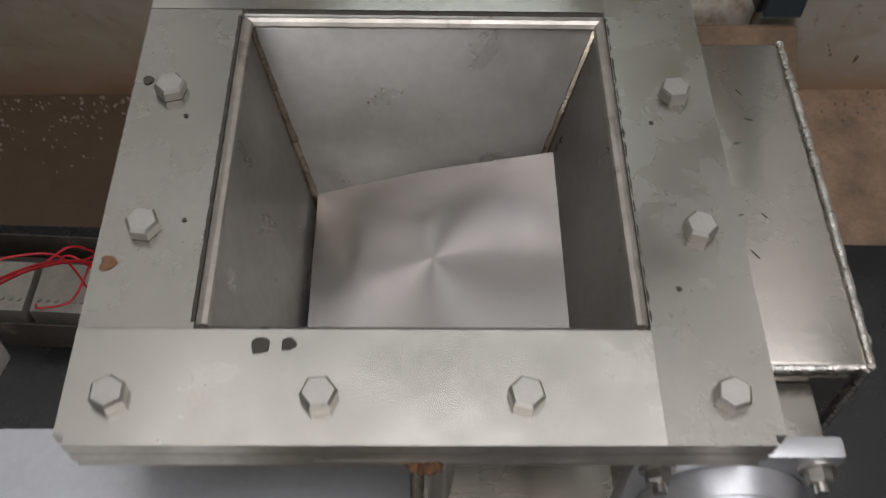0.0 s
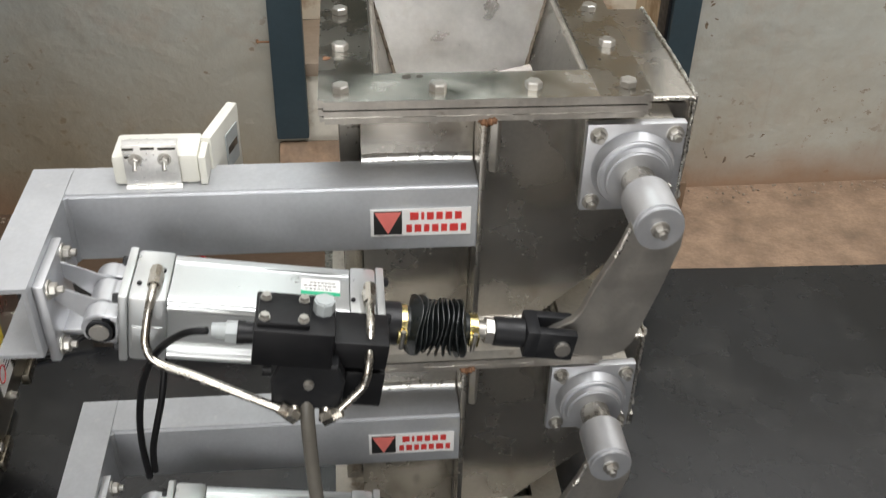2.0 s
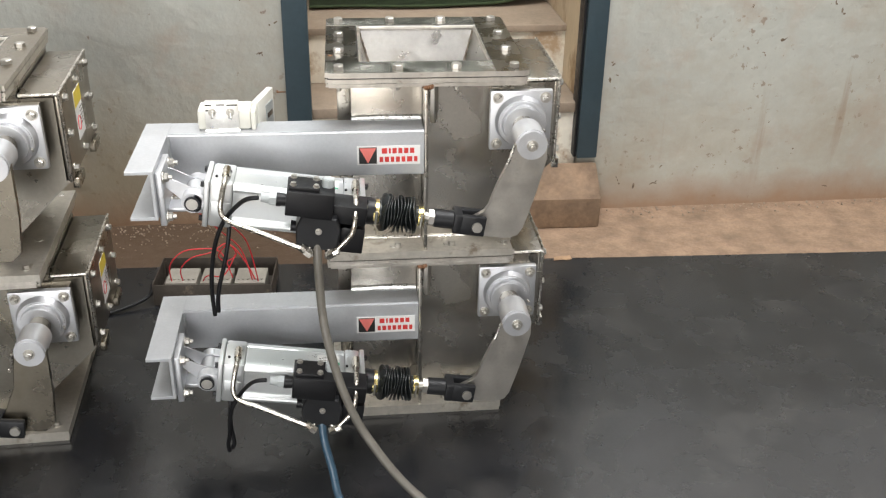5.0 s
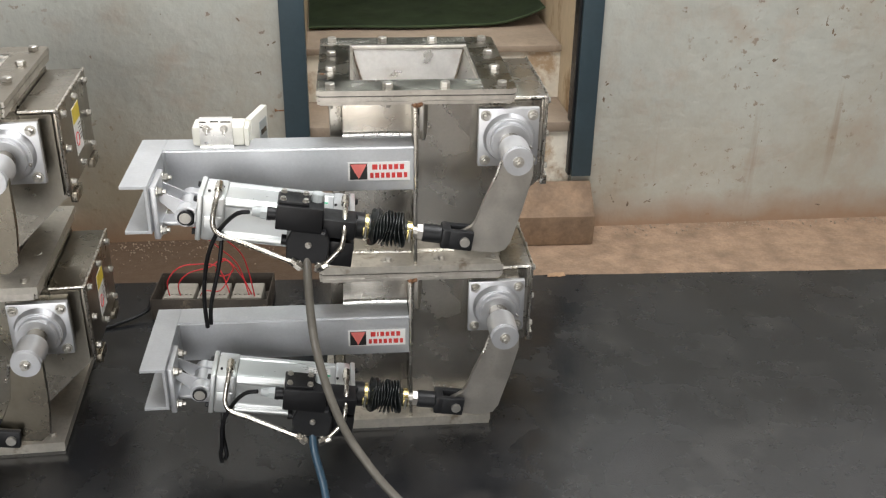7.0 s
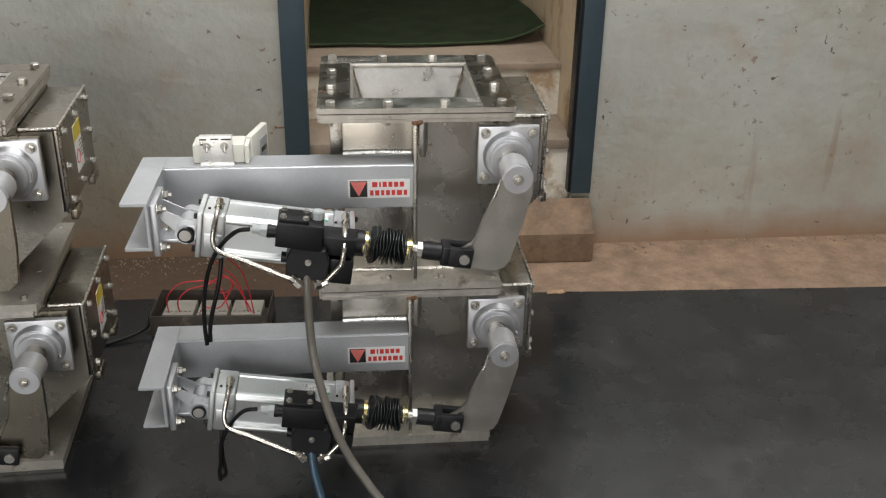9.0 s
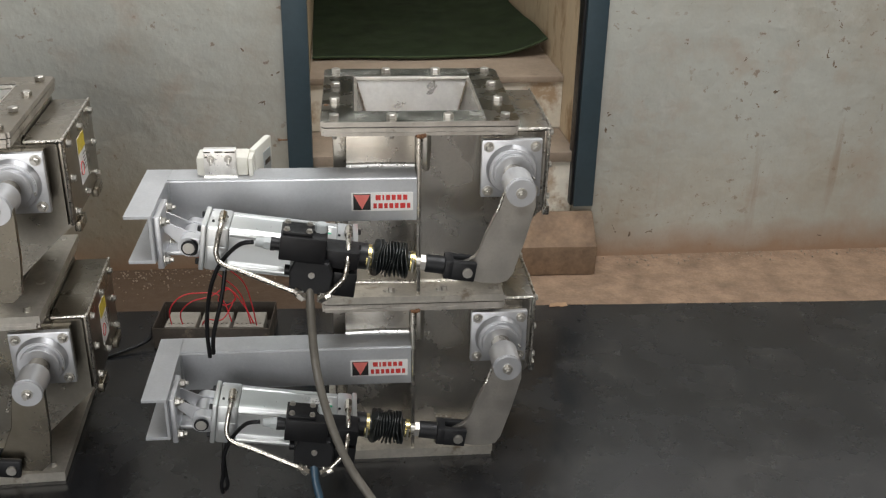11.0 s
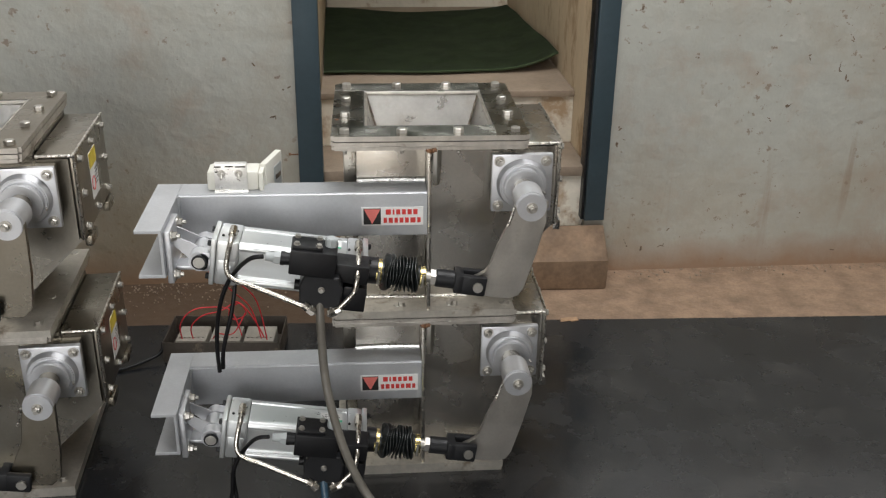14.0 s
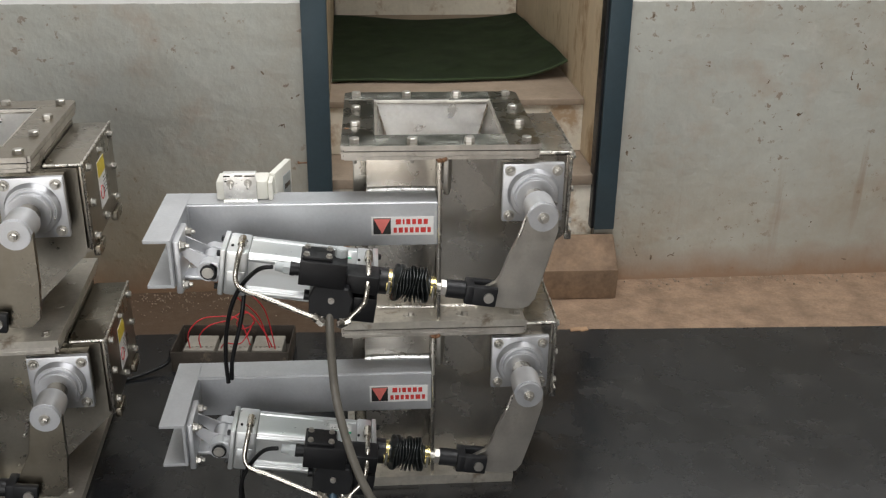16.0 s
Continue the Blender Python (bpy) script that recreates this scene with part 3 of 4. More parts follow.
# ---------------------------------------------------------------- the flap valve
def sticker(parent):
    """A white plate with a black and coral mark and two rows of red print."""
    base = B()
    box(base, -0.147, -0.022, -0.0022, -0.0008, 0.217, 0.2565)
    ob = part("sticker", base, white_label, parent, "white sticker with red print and a triangle mark", pose(0.007, 0, -0.0045))
    bm = B()
    box(bm, -0.143, -0.108, -0.0028, -0.0022, 0.2195, 0.254)
    part("mark_ground", bm, black_print, ob)
    bm = B()
    prism(bm, [(-0.142, 0.2525), (-0.109, 0.2525), (-0.1255, 0.2205)], -0.0034, -0.0028)
    part("mark_triangle", bm, pink_print, ob)
    bm = B()
    for row, (z0, z1, x0, widths) in enumerate(((0.2405, 0.2515, -0.098, (10, 3.5, 8, 7.5, 8, 8)), (0.2225, 0.2335, -0.1025, (6.5, 8, 6.5, 7.5, 7, 10, 6.5)))):
        x = x0
        for w in widths:
            w = w * 0.00105
            box(bm, x, x + w, -0.0028, -0.0022, z0, z1)
            x += w + 0.0034
    part("print", bm, red_print, ob, "two rows of red print")


def caution_label(parent):
    bm = B()
    box(bm, 0.2785, 0.2795, 0.185, 0.250, 0.215, 0.315)
    ob = part("caution_label", bm, white_label, parent, "white and yellow caution label", pose(-0.003, -0.012, 0.012))
    bm = B()
    box(bm, 0.2795, 0.280, 0.185, 0.250, 0.282, 0.315)
    part("yellow_field", bm, yellow_print, ob)
    bm = B()
    for i in range(5):
        box(bm, 0.2795, 0.280, 0.222, 0.246, 0.270 - i * 0.008, 0.272 - i * 0.008)
    ring = [(0.2797, 0.204 + 0.014 * math.cos(a), 0.246 + 0.014 * math.sin(a)) for a in [k * math.pi / 8 for k in range(17)]]
    part("small_print", bm, black_print, ob)
    bm = B()
    sweep(bm, ring, 0.0012, 5, 2)
    part("ban_ring", bm, red_print, ob)


def flap_valve(steel, steel_plate, base_right=0.180):
    """One unit: 0.40 m flange on top, hopper with a tilted flap, tapered housing, bearing, and the channel that carries the cylinder."""
    ob = thing("flap_valve", "brushed stainless steel flap valve with square flange", "valve", None, "stacked flap valves")
    # top flange: four welded bars over a second flange and a gasket
    def rounded(bm, r):
        corner = [e for e in bm.edges if abs(e.verts[0].co.z - e.verts[1].co.z) > 0.003 and abs(e.verts[0].co.x) > 0.19 and (e.verts[0].co.y < 0.005 or e.verts[0].co.y > 0.395)]
        if corner:
            bmesh.ops.bevel(bm, geom=corner, offset=r, segments=4, affect="EDGES")

    worn = steel_plate.name.startswith("worn")
    bars = ((-0.197, 0.13145, 0.0, 0.0715, 0.4), (-0.197, 0.13145, 0.3405, 0.4, 0.4), (-0.197, -0.1315, 0.072, 0.340, 0.3996), (0.1315, 0.197, 0.0, 0.4, 0.4001))
    for k, (x0, x1, y0, y1, top_z) in enumerate(bars):
        bm = B()
        box(bm, x0, x1, y0, y1, 0.3895, top_z)
        rounded(bm, 0.006)
        bar = part("flange_bar", bm, side_plate if worn and k > 1 else steel_plate, ob)
        bar.data.materials.append(edge_steel)
        for f in bar.data.polygons:
            if abs(f.normal.z) < 0.5:
                f.material_index = 1
    for z0, z1 in ((0.3873, 0.3895), (0.3780, 0.3792)):
        bm = B()
        ring(bm, (-0.1925, 0.1915, 0.0040, 0.3945), (-0.134, 0.134, 0.07, 0.34), z0, z1)
        part("gasket", bm, black_cast, ob, "dark sealing strip")
    for z0, z1, inset in ((0.3792, 0.3873, 0.0), (0.3705, 0.3780, 0.001)):
        bm = B()
        ring(bm, (-0.197 + inset, 0.196 - 2 * inset, 0.0005 + inset, 0.399), (-0.134, 0.134, 0.0705, 0.3395), z0, z1)
        rounded(bm, 0.006)
        part("lower_flange", bm, edge_steel, ob, "bare cut edge of the lower flange")
    rng2 = random.Random(5)
    for x0, x1 in ((-0.19, -0.10), (-0.06, 0.03), (0.05, 0.185)):
        bm = B()
        sweep(bm, [Vector((x0 + (x1 - x0) * q / 12, 0.0022, 0.3787 + rng2.uniform(-0.0006, 0.0006))) for q in range(13)], 0.0019, 8, 3, 0.12)
        part("seam_weld", bm, edge_steel, ob)
    for i in range(4):
        for j in range(4):
            if i in (0, 3) or j in (0, 3):
                x, y = -0.1705 + 0.1137 * i, 0.028 + 0.115 * j
                placed("bolt", flange_bolt, ob, pose(x, y, 0.4, 0, 0, (i * 37 + j * 23) % 60))
                if j == 0 and i in (1, 2) or i == 0:
                    placed("nut", nut, ob, pose(x, y, 0.372, 180, 0, i * 20))
    if steel_plate.name.startswith("worn"):
        for x, y, r in ((-0.092, 0.061, 0.0055), (-0.076, 0.062, 0.0045), (-0.188, 0.268, 0.0038), (0.152, 0.232, 0.0017), (0.152, 0.10, 0.0017),
                        (-0.158, 0.236, 0.0015), (-0.147, 0.149, 0.0013)):
            bm = B()
            rod(bm, (x, y, 0.4001), (x, y, 0.4005), r, None, 9)
            for v in bm.verts:
                v.co.x += 0.45 * r * noise.noise(v.co * 300)
                v.co.y += 0.45 * r * noise.noise(v.co * 310)
            part("burn_mark", bm, dark_print, ob, "small dark burn mark")
        bm = B()
        rod(bm, (-0.1885, 0.117, 0.3998), (-0.1885, 0.117, 0.4001), 0.0055, None, 11)
        for v in bm.verts:
            v.co.x += 0.003 * noise.noise(v.co * 260)
        part("rust_spot", bm, rust, ob, "small rust spot")
    # bottom flange
    bm = B()
    ring(bm, (-0.1965, base_right, -0.003, 0.4025), (-0.13, 0.13, 0.07, 0.34), 0.0, 0.0150, 0.0018)
    part("bottom_flange", bm, grimy_flange, ob, "grimy bottom flange")
    for i in range(4):
        placed("bolt", cover_bolt, ob, pose(-0.1725 + 0.113 * i, 0.024, 0.015, 0, 0, i * 17))
    # hopper: four tapering walls
    top, low = (-0.1306, 0.1306, 0.0736, 0.3364), (-0.059, 0.054, 0.170, 0.236)
    bm = B()
    zt, zl = 0.399, 0.16
    ct = [(top[0], top[2]), (top[1], top[2]), (top[1], top[3]), (top[0], top[3])]
    cl = [(low[0], low[2]), (low[1], low[2]), (low[1], low[3]), (low[0], low[3])]
    vt = [bm.verts.new((x, y, zt)) for x, y in ct]
    vl = [bm.verts.new((x, y, zl)) for x, y in cl]
    for k in range(4):
        bm.faces.new((vt[k], vt[(k + 1) % 4], vl[(k + 1) % 4], vl[k]))
    bmesh.ops.solidify(bm, geom=bm.faces[:], thickness=-0.004)
    part("hopper", bm, liner_steel, ob, "bright stainless hopper walls")
    for k in range(4):
        a, c = Vector((*ct[k], zt - 0.006)), Vector((*cl[k], zl))
        a.x -= math.copysign(0.003, a.x)
        c.x -= math.copysign(0.003, c.x)
        bm = B()
        sweep(bm, [a.lerp(c, s / 10) for s in range(11)], 0.0038, 8, 3, 0.12)
        part("corner_bead", bm, heat_tint, ob, "heat-browned corner weld")
        a2, c2 = Vector((*ct[k], zt - 0.005)), Vector((*ct[(k + 1) % 4], zt - 0.005))
        for p in (a2, c2):
            p.x += math.copysign(0.003, 0.0 - p.x)
            p.y += math.copysign(0.003, 0.205 - p.y)
        bm = B()
        sweep(bm, [a2.lerp(c2, s / 14) for s in range(15)], 0.0040, 8, 3, 0.06)
        if k:
            out = Vector((math.copysign(0.0050, a2.x) if k in (1, 3) else 0, 0.0050 if k == 2 else 0, 0.0046))
            # dark sweep that puts the shade of the gap beside the bead into colour
            gap = B()
            sweep(gap, [a2.lerp(c2, s / 14) + out for s in range(15)], 0.0017, 6, 3, 0.12)
            part("sooty_joint", gap, dark_print, ob, "dark strip standing in for the shaded gap beside the weld")
            part("rim_bead", bm, edge_steel, ob, "uneven weld bead round the hopper")
    # flap
    bm = B()
    box(bm, -0.094, 0.096, -0.088, 0.082, -0.003, 0.003)
    part("flap", bm, flap_steel, ob, "spun bright flap with radial sheen", pose(0.008, 0.205, 0.281, 0, -13.5, 0))
    # housing: deeper right-hand chamber with a sloping foot, and the left-hand duct
    outline = [(0.0015, 0.0125), (0.088, 0.0125), (0.262, 0.182), (0.262, 0.354), (0.197, 0.354), (0.197, 0.371), (0.0015, 0.371)]
    bm = B()
    prism(bm, outline, 0.066, 0.072)
    part("front_wall", bm, steel, ob)
    bm = B()
    prism(bm, outline, 0.342, 0.348)
    part("rear_wall", bm, steel, ob)
    bm = B()
    box(bm, 0.256, 0.262, 0.0723, 0.3417, 0.184, 0.353)
    part("side_wall", bm, steel, ob)
    bm = B()
    box(bm, -0.123, 0.123, 0.0723, 0.3417, -0.006, -0.0005, 0, pose(0.175, 0, 0.0973, 0, -44.3))
    part("sloping_floor", bm, steel, ob)
    bm = B()
    box(bm, 0.1985, 0.272, 0.070, 0.349, 0.3545, 0.3625, 0.002)
    plate = part("shoulder_plate", bm, steel, ob)
    rng = random.Random(9)
    for _ in range(6):
        x, y, a = rng.uniform(0.21, 0.255), rng.uniform(0.1, 0.32), rng.uniform(-1.2, 0.9)
        bm = B()
        box(bm, -rng.uniform(0.001, 0.005), rng.uniform(0.001, 0.005), -0.0004, 0.0004, 0, 0.0003)
        part("scratch", bm, dark_print, plate, "", pose(x, y, 0.3625, 0, 0, math.degrees(a)))
    bm = B()
    box(bm, 0.190, 0.1965, 0.0723, 0.3417, 0.30, 0.371)
    part("neck_wall", bm, steel, ob)
    bm = B()
    box(bm, -0.149, -0.0065, 0.066, 0.0712, 0.0125, 0.371, 0.0015)
    part("duct_front", bm, steel, ob)
    bm = B()
    box(bm, -0.149, -0.1435, 0.0715, 0.34, 0.0125, 0.371)
    part("duct_side", bm, steel, ob)
    bm = B()
    box(bm, -0.177, -0.1495, 0.13, 0.33, 0.0125, 0.371, 0.004)
    part("side_duct", bm, steel, ob)
    # rib plate between duct and chamber
    bm = B()
    box(bm, -0.0060, 0.0010, 0.004, 0.09, 0.0125, 0.371, 0.001)
    part("rib", bm, steel, ob)
    for path, r, steps in (([(0.003, 0.065, 0.017), (0.04, 0.064, 0.0165), (0.088, 0.064, 0.017)], 0.0035, 10),
                           ([(-0.147, 0.065, 0.017), (-0.08, 0.064, 0.0165), (-0.010, 0.065, 0.014)], 0.0035, 12),
                           ([(-0.149, 0.064, 0.285), (-0.08, 0.065, 0.286), (-0.008, 0.064, 0.285)], 0.0065, 14),
                           ([(0.200, 0.069, 0.3590), (0.235, 0.069, 0.3595), (0.272, 0.070, 0.3590)], 0.003, 8),
                           ([(0.273, 0.070, 0.3625), (0.272, 0.071, 0.26), (0.270, 0.072, 0.178)], 0.003, 14),
                           ([(0.273, 0.070, 0.3625), (0.274, 0.2, 0.3635), (0.273, 0.349, 0.3625)], 0.003, 16)):
        bm = B()
        sweep(bm, path, r, 8, steps, 0.05 if 0.28 < path[0][2] < 0.3 else 0.16)
        part("weld_bead", bm, fillet if r > 0.006 else weld, ob, "bright uneven weld bead")
    # side cover
    bm = B()
    box(bm, 0.2625, 0.2690, 0.074, 0.347, 0.180, 0.353, 0.0015)
    cover = part("cover_rim", bm, steel, ob)
    bm = B()
    box(bm, 0.2692, 0.2755, 0.076, 0.347, 0.183, 0.360, 0.0015)
    cover = part("cover_plate", bm, steel, ob)
    for y, z in ((0.095, 0.345), (0.205, 0.345), (0.318, 0.345), (0.095, 0.272), (0.318, 0.272), (0.095, 0.200), (0.205, 0.200), (0.318, 0.200)):
        placed("bolt", cover_bolt, cover, Matrix.Translation((0.2755, y, z)) @ RIGHT)
    for y in (0.11, 0.300):
        bm = B()
        box(bm, 0.2692, 0.284, y - 0.028, y + 0.028, 0.160, 0.1825, 0.003)
        part("cover_clamp", bm, steel_plate, cover)
    caution_label(cover)
    # lifting lug
    bm = B()
    pts = [(0.002, 0.371), (0.050, 0.371), (0.046, 0.32), (0.038, 0.285), (0.028, 0.272), (0.016, 0.270), (0.006, 0.280), (0.0, 0.305)]
    prism(bm, [(x, 0.371 - (0.371 - z) * 0.78) for x, z in pts], -0.005, 0.005, 0.0015)
    part("lifting_lug", bm, lever_steel, ob, "", pose(0.008, -0.002, 0, 0, 0, 76))
    bm = B()
    sweep(bm, [(-0.008, 0.006, 0.371), (-0.002, 0.002, 0.368), (0.006, 0.002, 0.370), (0.012, 0.008, 0.371)], 0.005, 8, 5, 0.2)
    part("rusty_weld", bm, rust, ob, "rusty weld above the lifting lug")
    # bearing
    cx, cz = 0.186, 0.294
    bm = B()
    box(bm, cx - 0.054, cx + 0.054, 0.027, 0.0657, cz - 0.058, cz + 0.054, 0.002)
    part("bearing_pad", bm, steel, ob)
    bm = B()
    box(bm, cx - 0.062, cx + 0.062, 0.012, 0.0268, cz - 0.062, cz + 0.062, 0.004)
    rod(bm, (cx, 0.012, cz), (cx, -0.006, cz), 0.053, 0.047, 40, 0.002)
    rod(bm, (cx, -0.006, cz), (cx, -0.018, cz), 0.041, 0.039, 40, 0.002)
    plate = part("bearing_housing", bm, cast_alu, ob, "grey cast flange bearing")
    for sx in (-1, 1):
        for sz in (-1, 1):
            placed("nut", nut, plate, Matrix.Translation((cx + sx * 0.0475, 0.012, cz + sz * 0.0475)) @ FRONT)
    bm = B()
    rod(bm, (cx + 0.040, 0.0, cz - 0.012), (cx + 0.045, -0.014, cz - 0.014), 0.003, 0.002, 10)
    part("grease_nipple", bm, bolt_steel, plate)
    bm = B()
    rod(bm, (cx, 0.0, cz), (cx, -0.061, cz), 0.021, None, 32)
    part("shaft", bm, steel, ob)
    bm = B()
    rod(bm, (cx, -0.054, cz), (cx, -0.117, cz), 0.030, None, 40, 0.0012)
    hub = part("hub", bm, cast_alu, ob)
    bm = B()
    rod(bm, (cx, -0.1173, cz), (cx, -0.123, cz), 0.0285, None, 40, 0.001)
    part("washer", bm, cast_alu, hub)
    placed("bolt", nut, hub, Matrix.Translation((cx, -0.123, cz)) @ FRONT)
    # channel that carries the cylinder, with its cross piece
    bm = B()
    profile(bm, [(0, 0.188), (0.064, 0.188), (0.064, 0.194), (0.006, 0.194), (0.006, 0.277), (0.064, 0.277), (0.064, 0.283), (0, 0.283)], -0.5025, -0.0065)
    crest = [e for e in bm.edges if all(abs(v.co.y) < 0.0001 and (abs(v.co.z - 0.283) < 0.0001 or abs(v.co.z - 0.188) < 0.0001) for v in e.verts) and abs(e.verts[0].co.x - e.verts[1].co.x) > 0.3]
    bmesh.ops.bevel(bm, geom=crest, offset=0.004, segments=3, affect="EDGES")
    beam = part("channel", bm, beam_steel, ob, "matt grey steel channel arm")
    sticker(beam)
    bm = B()
    prism(bm, [(-0.502, 0.1877), (-0.551, 0.1877), (-0.551, 0.194), (-0.508, 0.194), (-0.508, 0.277), (-0.551, 0.277), (-0.551, 0.2833), (-0.502, 0.2833)], -0.178, 0.0645, 0.0005)
    part("cross_channel", bm, beam_steel, ob, "short channel welded across the arm")
    bm = B()
    sweep(bm, [(-0.502, 0.0, 0.281), (-0.502, -0.001, 0.24), (-0.502, 0.0, 0.190)], 0.005, 10, 8, 0.05)
    part("corner_weld", bm, beam_steel, ob)
    return ob


def lever_on(valve, straight, mat):
    """The crank plate that hangs from the hub; its pin end moves with the cylinder."""
    if straight:
        pts = [(-0.031, 0.0), (-0.044, -0.08), (-0.070, -0.136), (-0.078, -0.155), (-0.076, -0.172), (-0.062, -0.186), (0.0, -0.190), (0.020, -0.172), (0.028, -0.10), (0.031, 0.0)]
    else:
        pts = [(-0.031, 0.0), (-0.040, -0.030), (-0.064, -0.085), (-0.077, -0.124), (-0.086, -0.137), (-0.107, -0.147), (-0.118, -0.155), (-0.121, -0.165),
               (-0.116, -0.178), (-0.102, -0.186), (-0.070, -0.193), (-0.035, -0.196), (-0.018, -0.190), (-0.007, -0.173), (0.014, -0.10), (0.031, -0.03), (0.031, 0.0)]
    bm = B()
    prism(bm, pts, -0.006, 0.006, 0.001)
    lever = part("lever", bm, mat, valve, "worn steel crank plate", pose(0.186, -0.110, 0.294))
    bm = B()
    sweep(bm, [(-0.033, -0.006, -0.002), (-0.041, -0.006, -0.03), (-0.046, -0.006, -0.042)], 0.003, 8, 6, 0.2)
    part("lever_weld", bm, weld, lever)
    return lever


# ---------------------------------------------------------------- the pneumatic cylinder
def cylinder(extend, m, label, cable=True):
    """Square-bodied cylinder along x, from its rear pin at the origin to the fork pin, with its valve block."""
    ob = thing("pneumatic_cylinder", label, "cylinder", m, "pneumatic cylinders")
    h = 0.0465
    # rear bracket
    bm = B()
    rod(bm, (0, -0.020, 0), (0, 0.020, 0), 0.019, None, 24, 0.001)
    box(bm, 0.0, 0.0185, -0.020, 0.020, -0.017, 0.017)
    part("rear_eye", bm, cast_alu, ob)
    for y in (-0.036, 0.036):
        bm = B()
        rod(bm, (0, y - 0.0125, 0), (0, y + 0.0125, 0), 0.020, None, 24, 0.001)
        box(bm, 0.0, 0.0185, y - 0.0125, y + 0.0125, -0.019, 0.019, 0.002)
        part("rear_fork", bm, cast_alu, ob)
    bm = B()
    rod(bm, (0, -0.056, 0), (0, 0.056, 0), 0.011, None, 20, 0.001)
    pin = part("rear_pin", bm, bolt_steel, ob)
    bm = B()
    rod(bm, (0, -0.0545, 0), (0, -0.0500, 0), 0.0145, None, 24, 0.0008)
    part("circlip", bm, black_cast, pin, "black retaining ring")
    # caps, barrel and tie rods
    for u0, u1, deep in ((0.0185, 0.0703, 0.042), (0.2695, 0.3105, 0.0312)):
        bm = B()
        outer = u0 if u0 < 0.1 else u1 - 0.010
        box(bm, outer, outer + 0.010, -h, h, -h, h, 0.0025)
        inner = u0 + 0.0098 if u0 < 0.1 else u0
        box(bm, inner, inner + deep, -h + 0.0012, h - 0.0012, -h + 0.0012, h - 0.0012, 0.006)
        box(bm, inner + 0.004, inner + deep - 0.004, -h - 0.0004, -h + 0.02, -0.030, 0.006, 0.002)
        cap = part("end_cap", bm, alu, ob)
        for du, dy in ((0.0115, 0.006), (-0.0115, -0.020)):
            placed("screw", port_screw, cap, pose(inner + deep / 2 + du, dy, h - 0.0012))
        for y in (-0.034, 0.034):
            for z in (-0.034, 0.034):
                s = -1 if u0 < 0.1 else 1
                placed("screw", cap_screw_black, cap, Matrix.Translation((u0 if s < 0 else u1, y, z)) @ (RIGHT if s > 0 else pose(0, 0, 0, 0, -90)))
    bm = B()
    k = h - 0.002
    section = []
    for q, (sy, sz) in enumerate(((1, 1), (-1, 1), (-1, -1), (1, -1))):
        for i in range(6):
            a = math.pi / 2 * q + math.pi / 10 * i
            section.append((sy * (k - 0.009) + 0.009 * math.cos(a), sz * (k - 0.009) + 0.009 * math.sin(a)))
        if q % 2 == 0:
            section += [(sy * (k - 0.016), sz * k), (sy * (k - 0.017), sz * (k - 0.0022)), (-sy * (k - 0.017), sz * (k - 0.0022)), (-sy * (k - 0.016), sz * k)]
        else:
            section += [(sy * k, sz * (k - 0.017)), (sy * (k - 0.007), sz * (k - 0.020)), (sy * (k - 0.007), -sz * (k - 0.020)), (sy * k, -sz * (k - 0.017))]
    profile(bm, section, 0.0705, 0.2693, 0.0)
    barrel = part("barrel", bm, alu, ob)
    bm = B()
    for z in (-0.034, 0.034):
        rod(bm, (0.0707, -h + 0.006, z), (0.2691, -h + 0.006, z), 0.007, None, 16)
    part("tie_rail", bm, alu, barrel)
    bm = B()
    box(bm, 0.214, 0.259, -0.012, 0.018, h - 0.0043, h - 0.0036)
    tag = part("type_label", bm, white_label, barrel, "small white type label with a green strip")
    bm = B()
    box(bm, 0.214, 0.259, -0.012, -0.0055, h - 0.0036, h - 0.0032)
    part("green_strip", bm, green_print, tag)
    bm = B()
    for i, (a, c) in enumerate(((0.219, 0.251), (0.217, 0.256), (0.224, 0.254))):
        for j in range(7):
            w = (c - a) / 7
            box(bm, a + w * j, a + w * (j + 0.72), -0.002 + i * 0.006, -0.0006 + i * 0.006, h - 0.0036, h - 0.0032)
    part("print_bar", bm, tray_metal, tag)
    # nose, bellows and rod
    bm = B()
    rod(bm, (0.3105, 0, 0), (0.334, 0, 0), 0.026, None, 28, 0.001)
    part("nose", bm, black_cast, ob)
    b0, b1 = 0.347, 0.421 + extend
    bm = B()
    folds, rng = 10, random.Random(2)
    prof = [(b0 - 0.018, 0.022), (b0 - 0.002, 0.022)]
    for k in range(folds):
        w = (b1 - b0) / folds
        big = 0.0355 + rng.uniform(-0.003, 0.0015)
        prof += [(b0 + w * (k + 0.42), big), (b0 + w * (k + 0.58), big), (b0 + w * (k + 1.0), 0.0195)]
    prof += [(b1 + 0.016, 0.0175)]
    lathe(bm, prof, 36)
    for v in bm.verts:
        if b0 < v.co.x < b1:
            a = math.atan2(v.co.z, v.co.y)
            r = math.hypot(v.co.y, v.co.z)
            v.co.x += (0.0045 * math.sin(a + v.co.x * 70) + 0.0025 * math.sin(a * 3 + 1 + v.co.x * 130)) * (r - 0.022) / 0.014
    part("bellows", bm, rubber, ob, "black folded rubber bellows")
    for u, r in ((b0 - 0.011, 0.024), (b1 + 0.010, 0.0195)):
        bm = B()
        lathe(bm, [(u - 0.005, r - 0.003), (u - 0.005, r), (u + 0.005, r), (u + 0.005, r - 0.003)], 32)
        box(bm, u - 0.006, u + 0.006, -r - 0.007, -r + 0.001, -0.006, 0.010, 0.0015)
        clamp = part("hose_clamp", bm, brass, ob, "yellow plated hose clamp")
        bm = B()
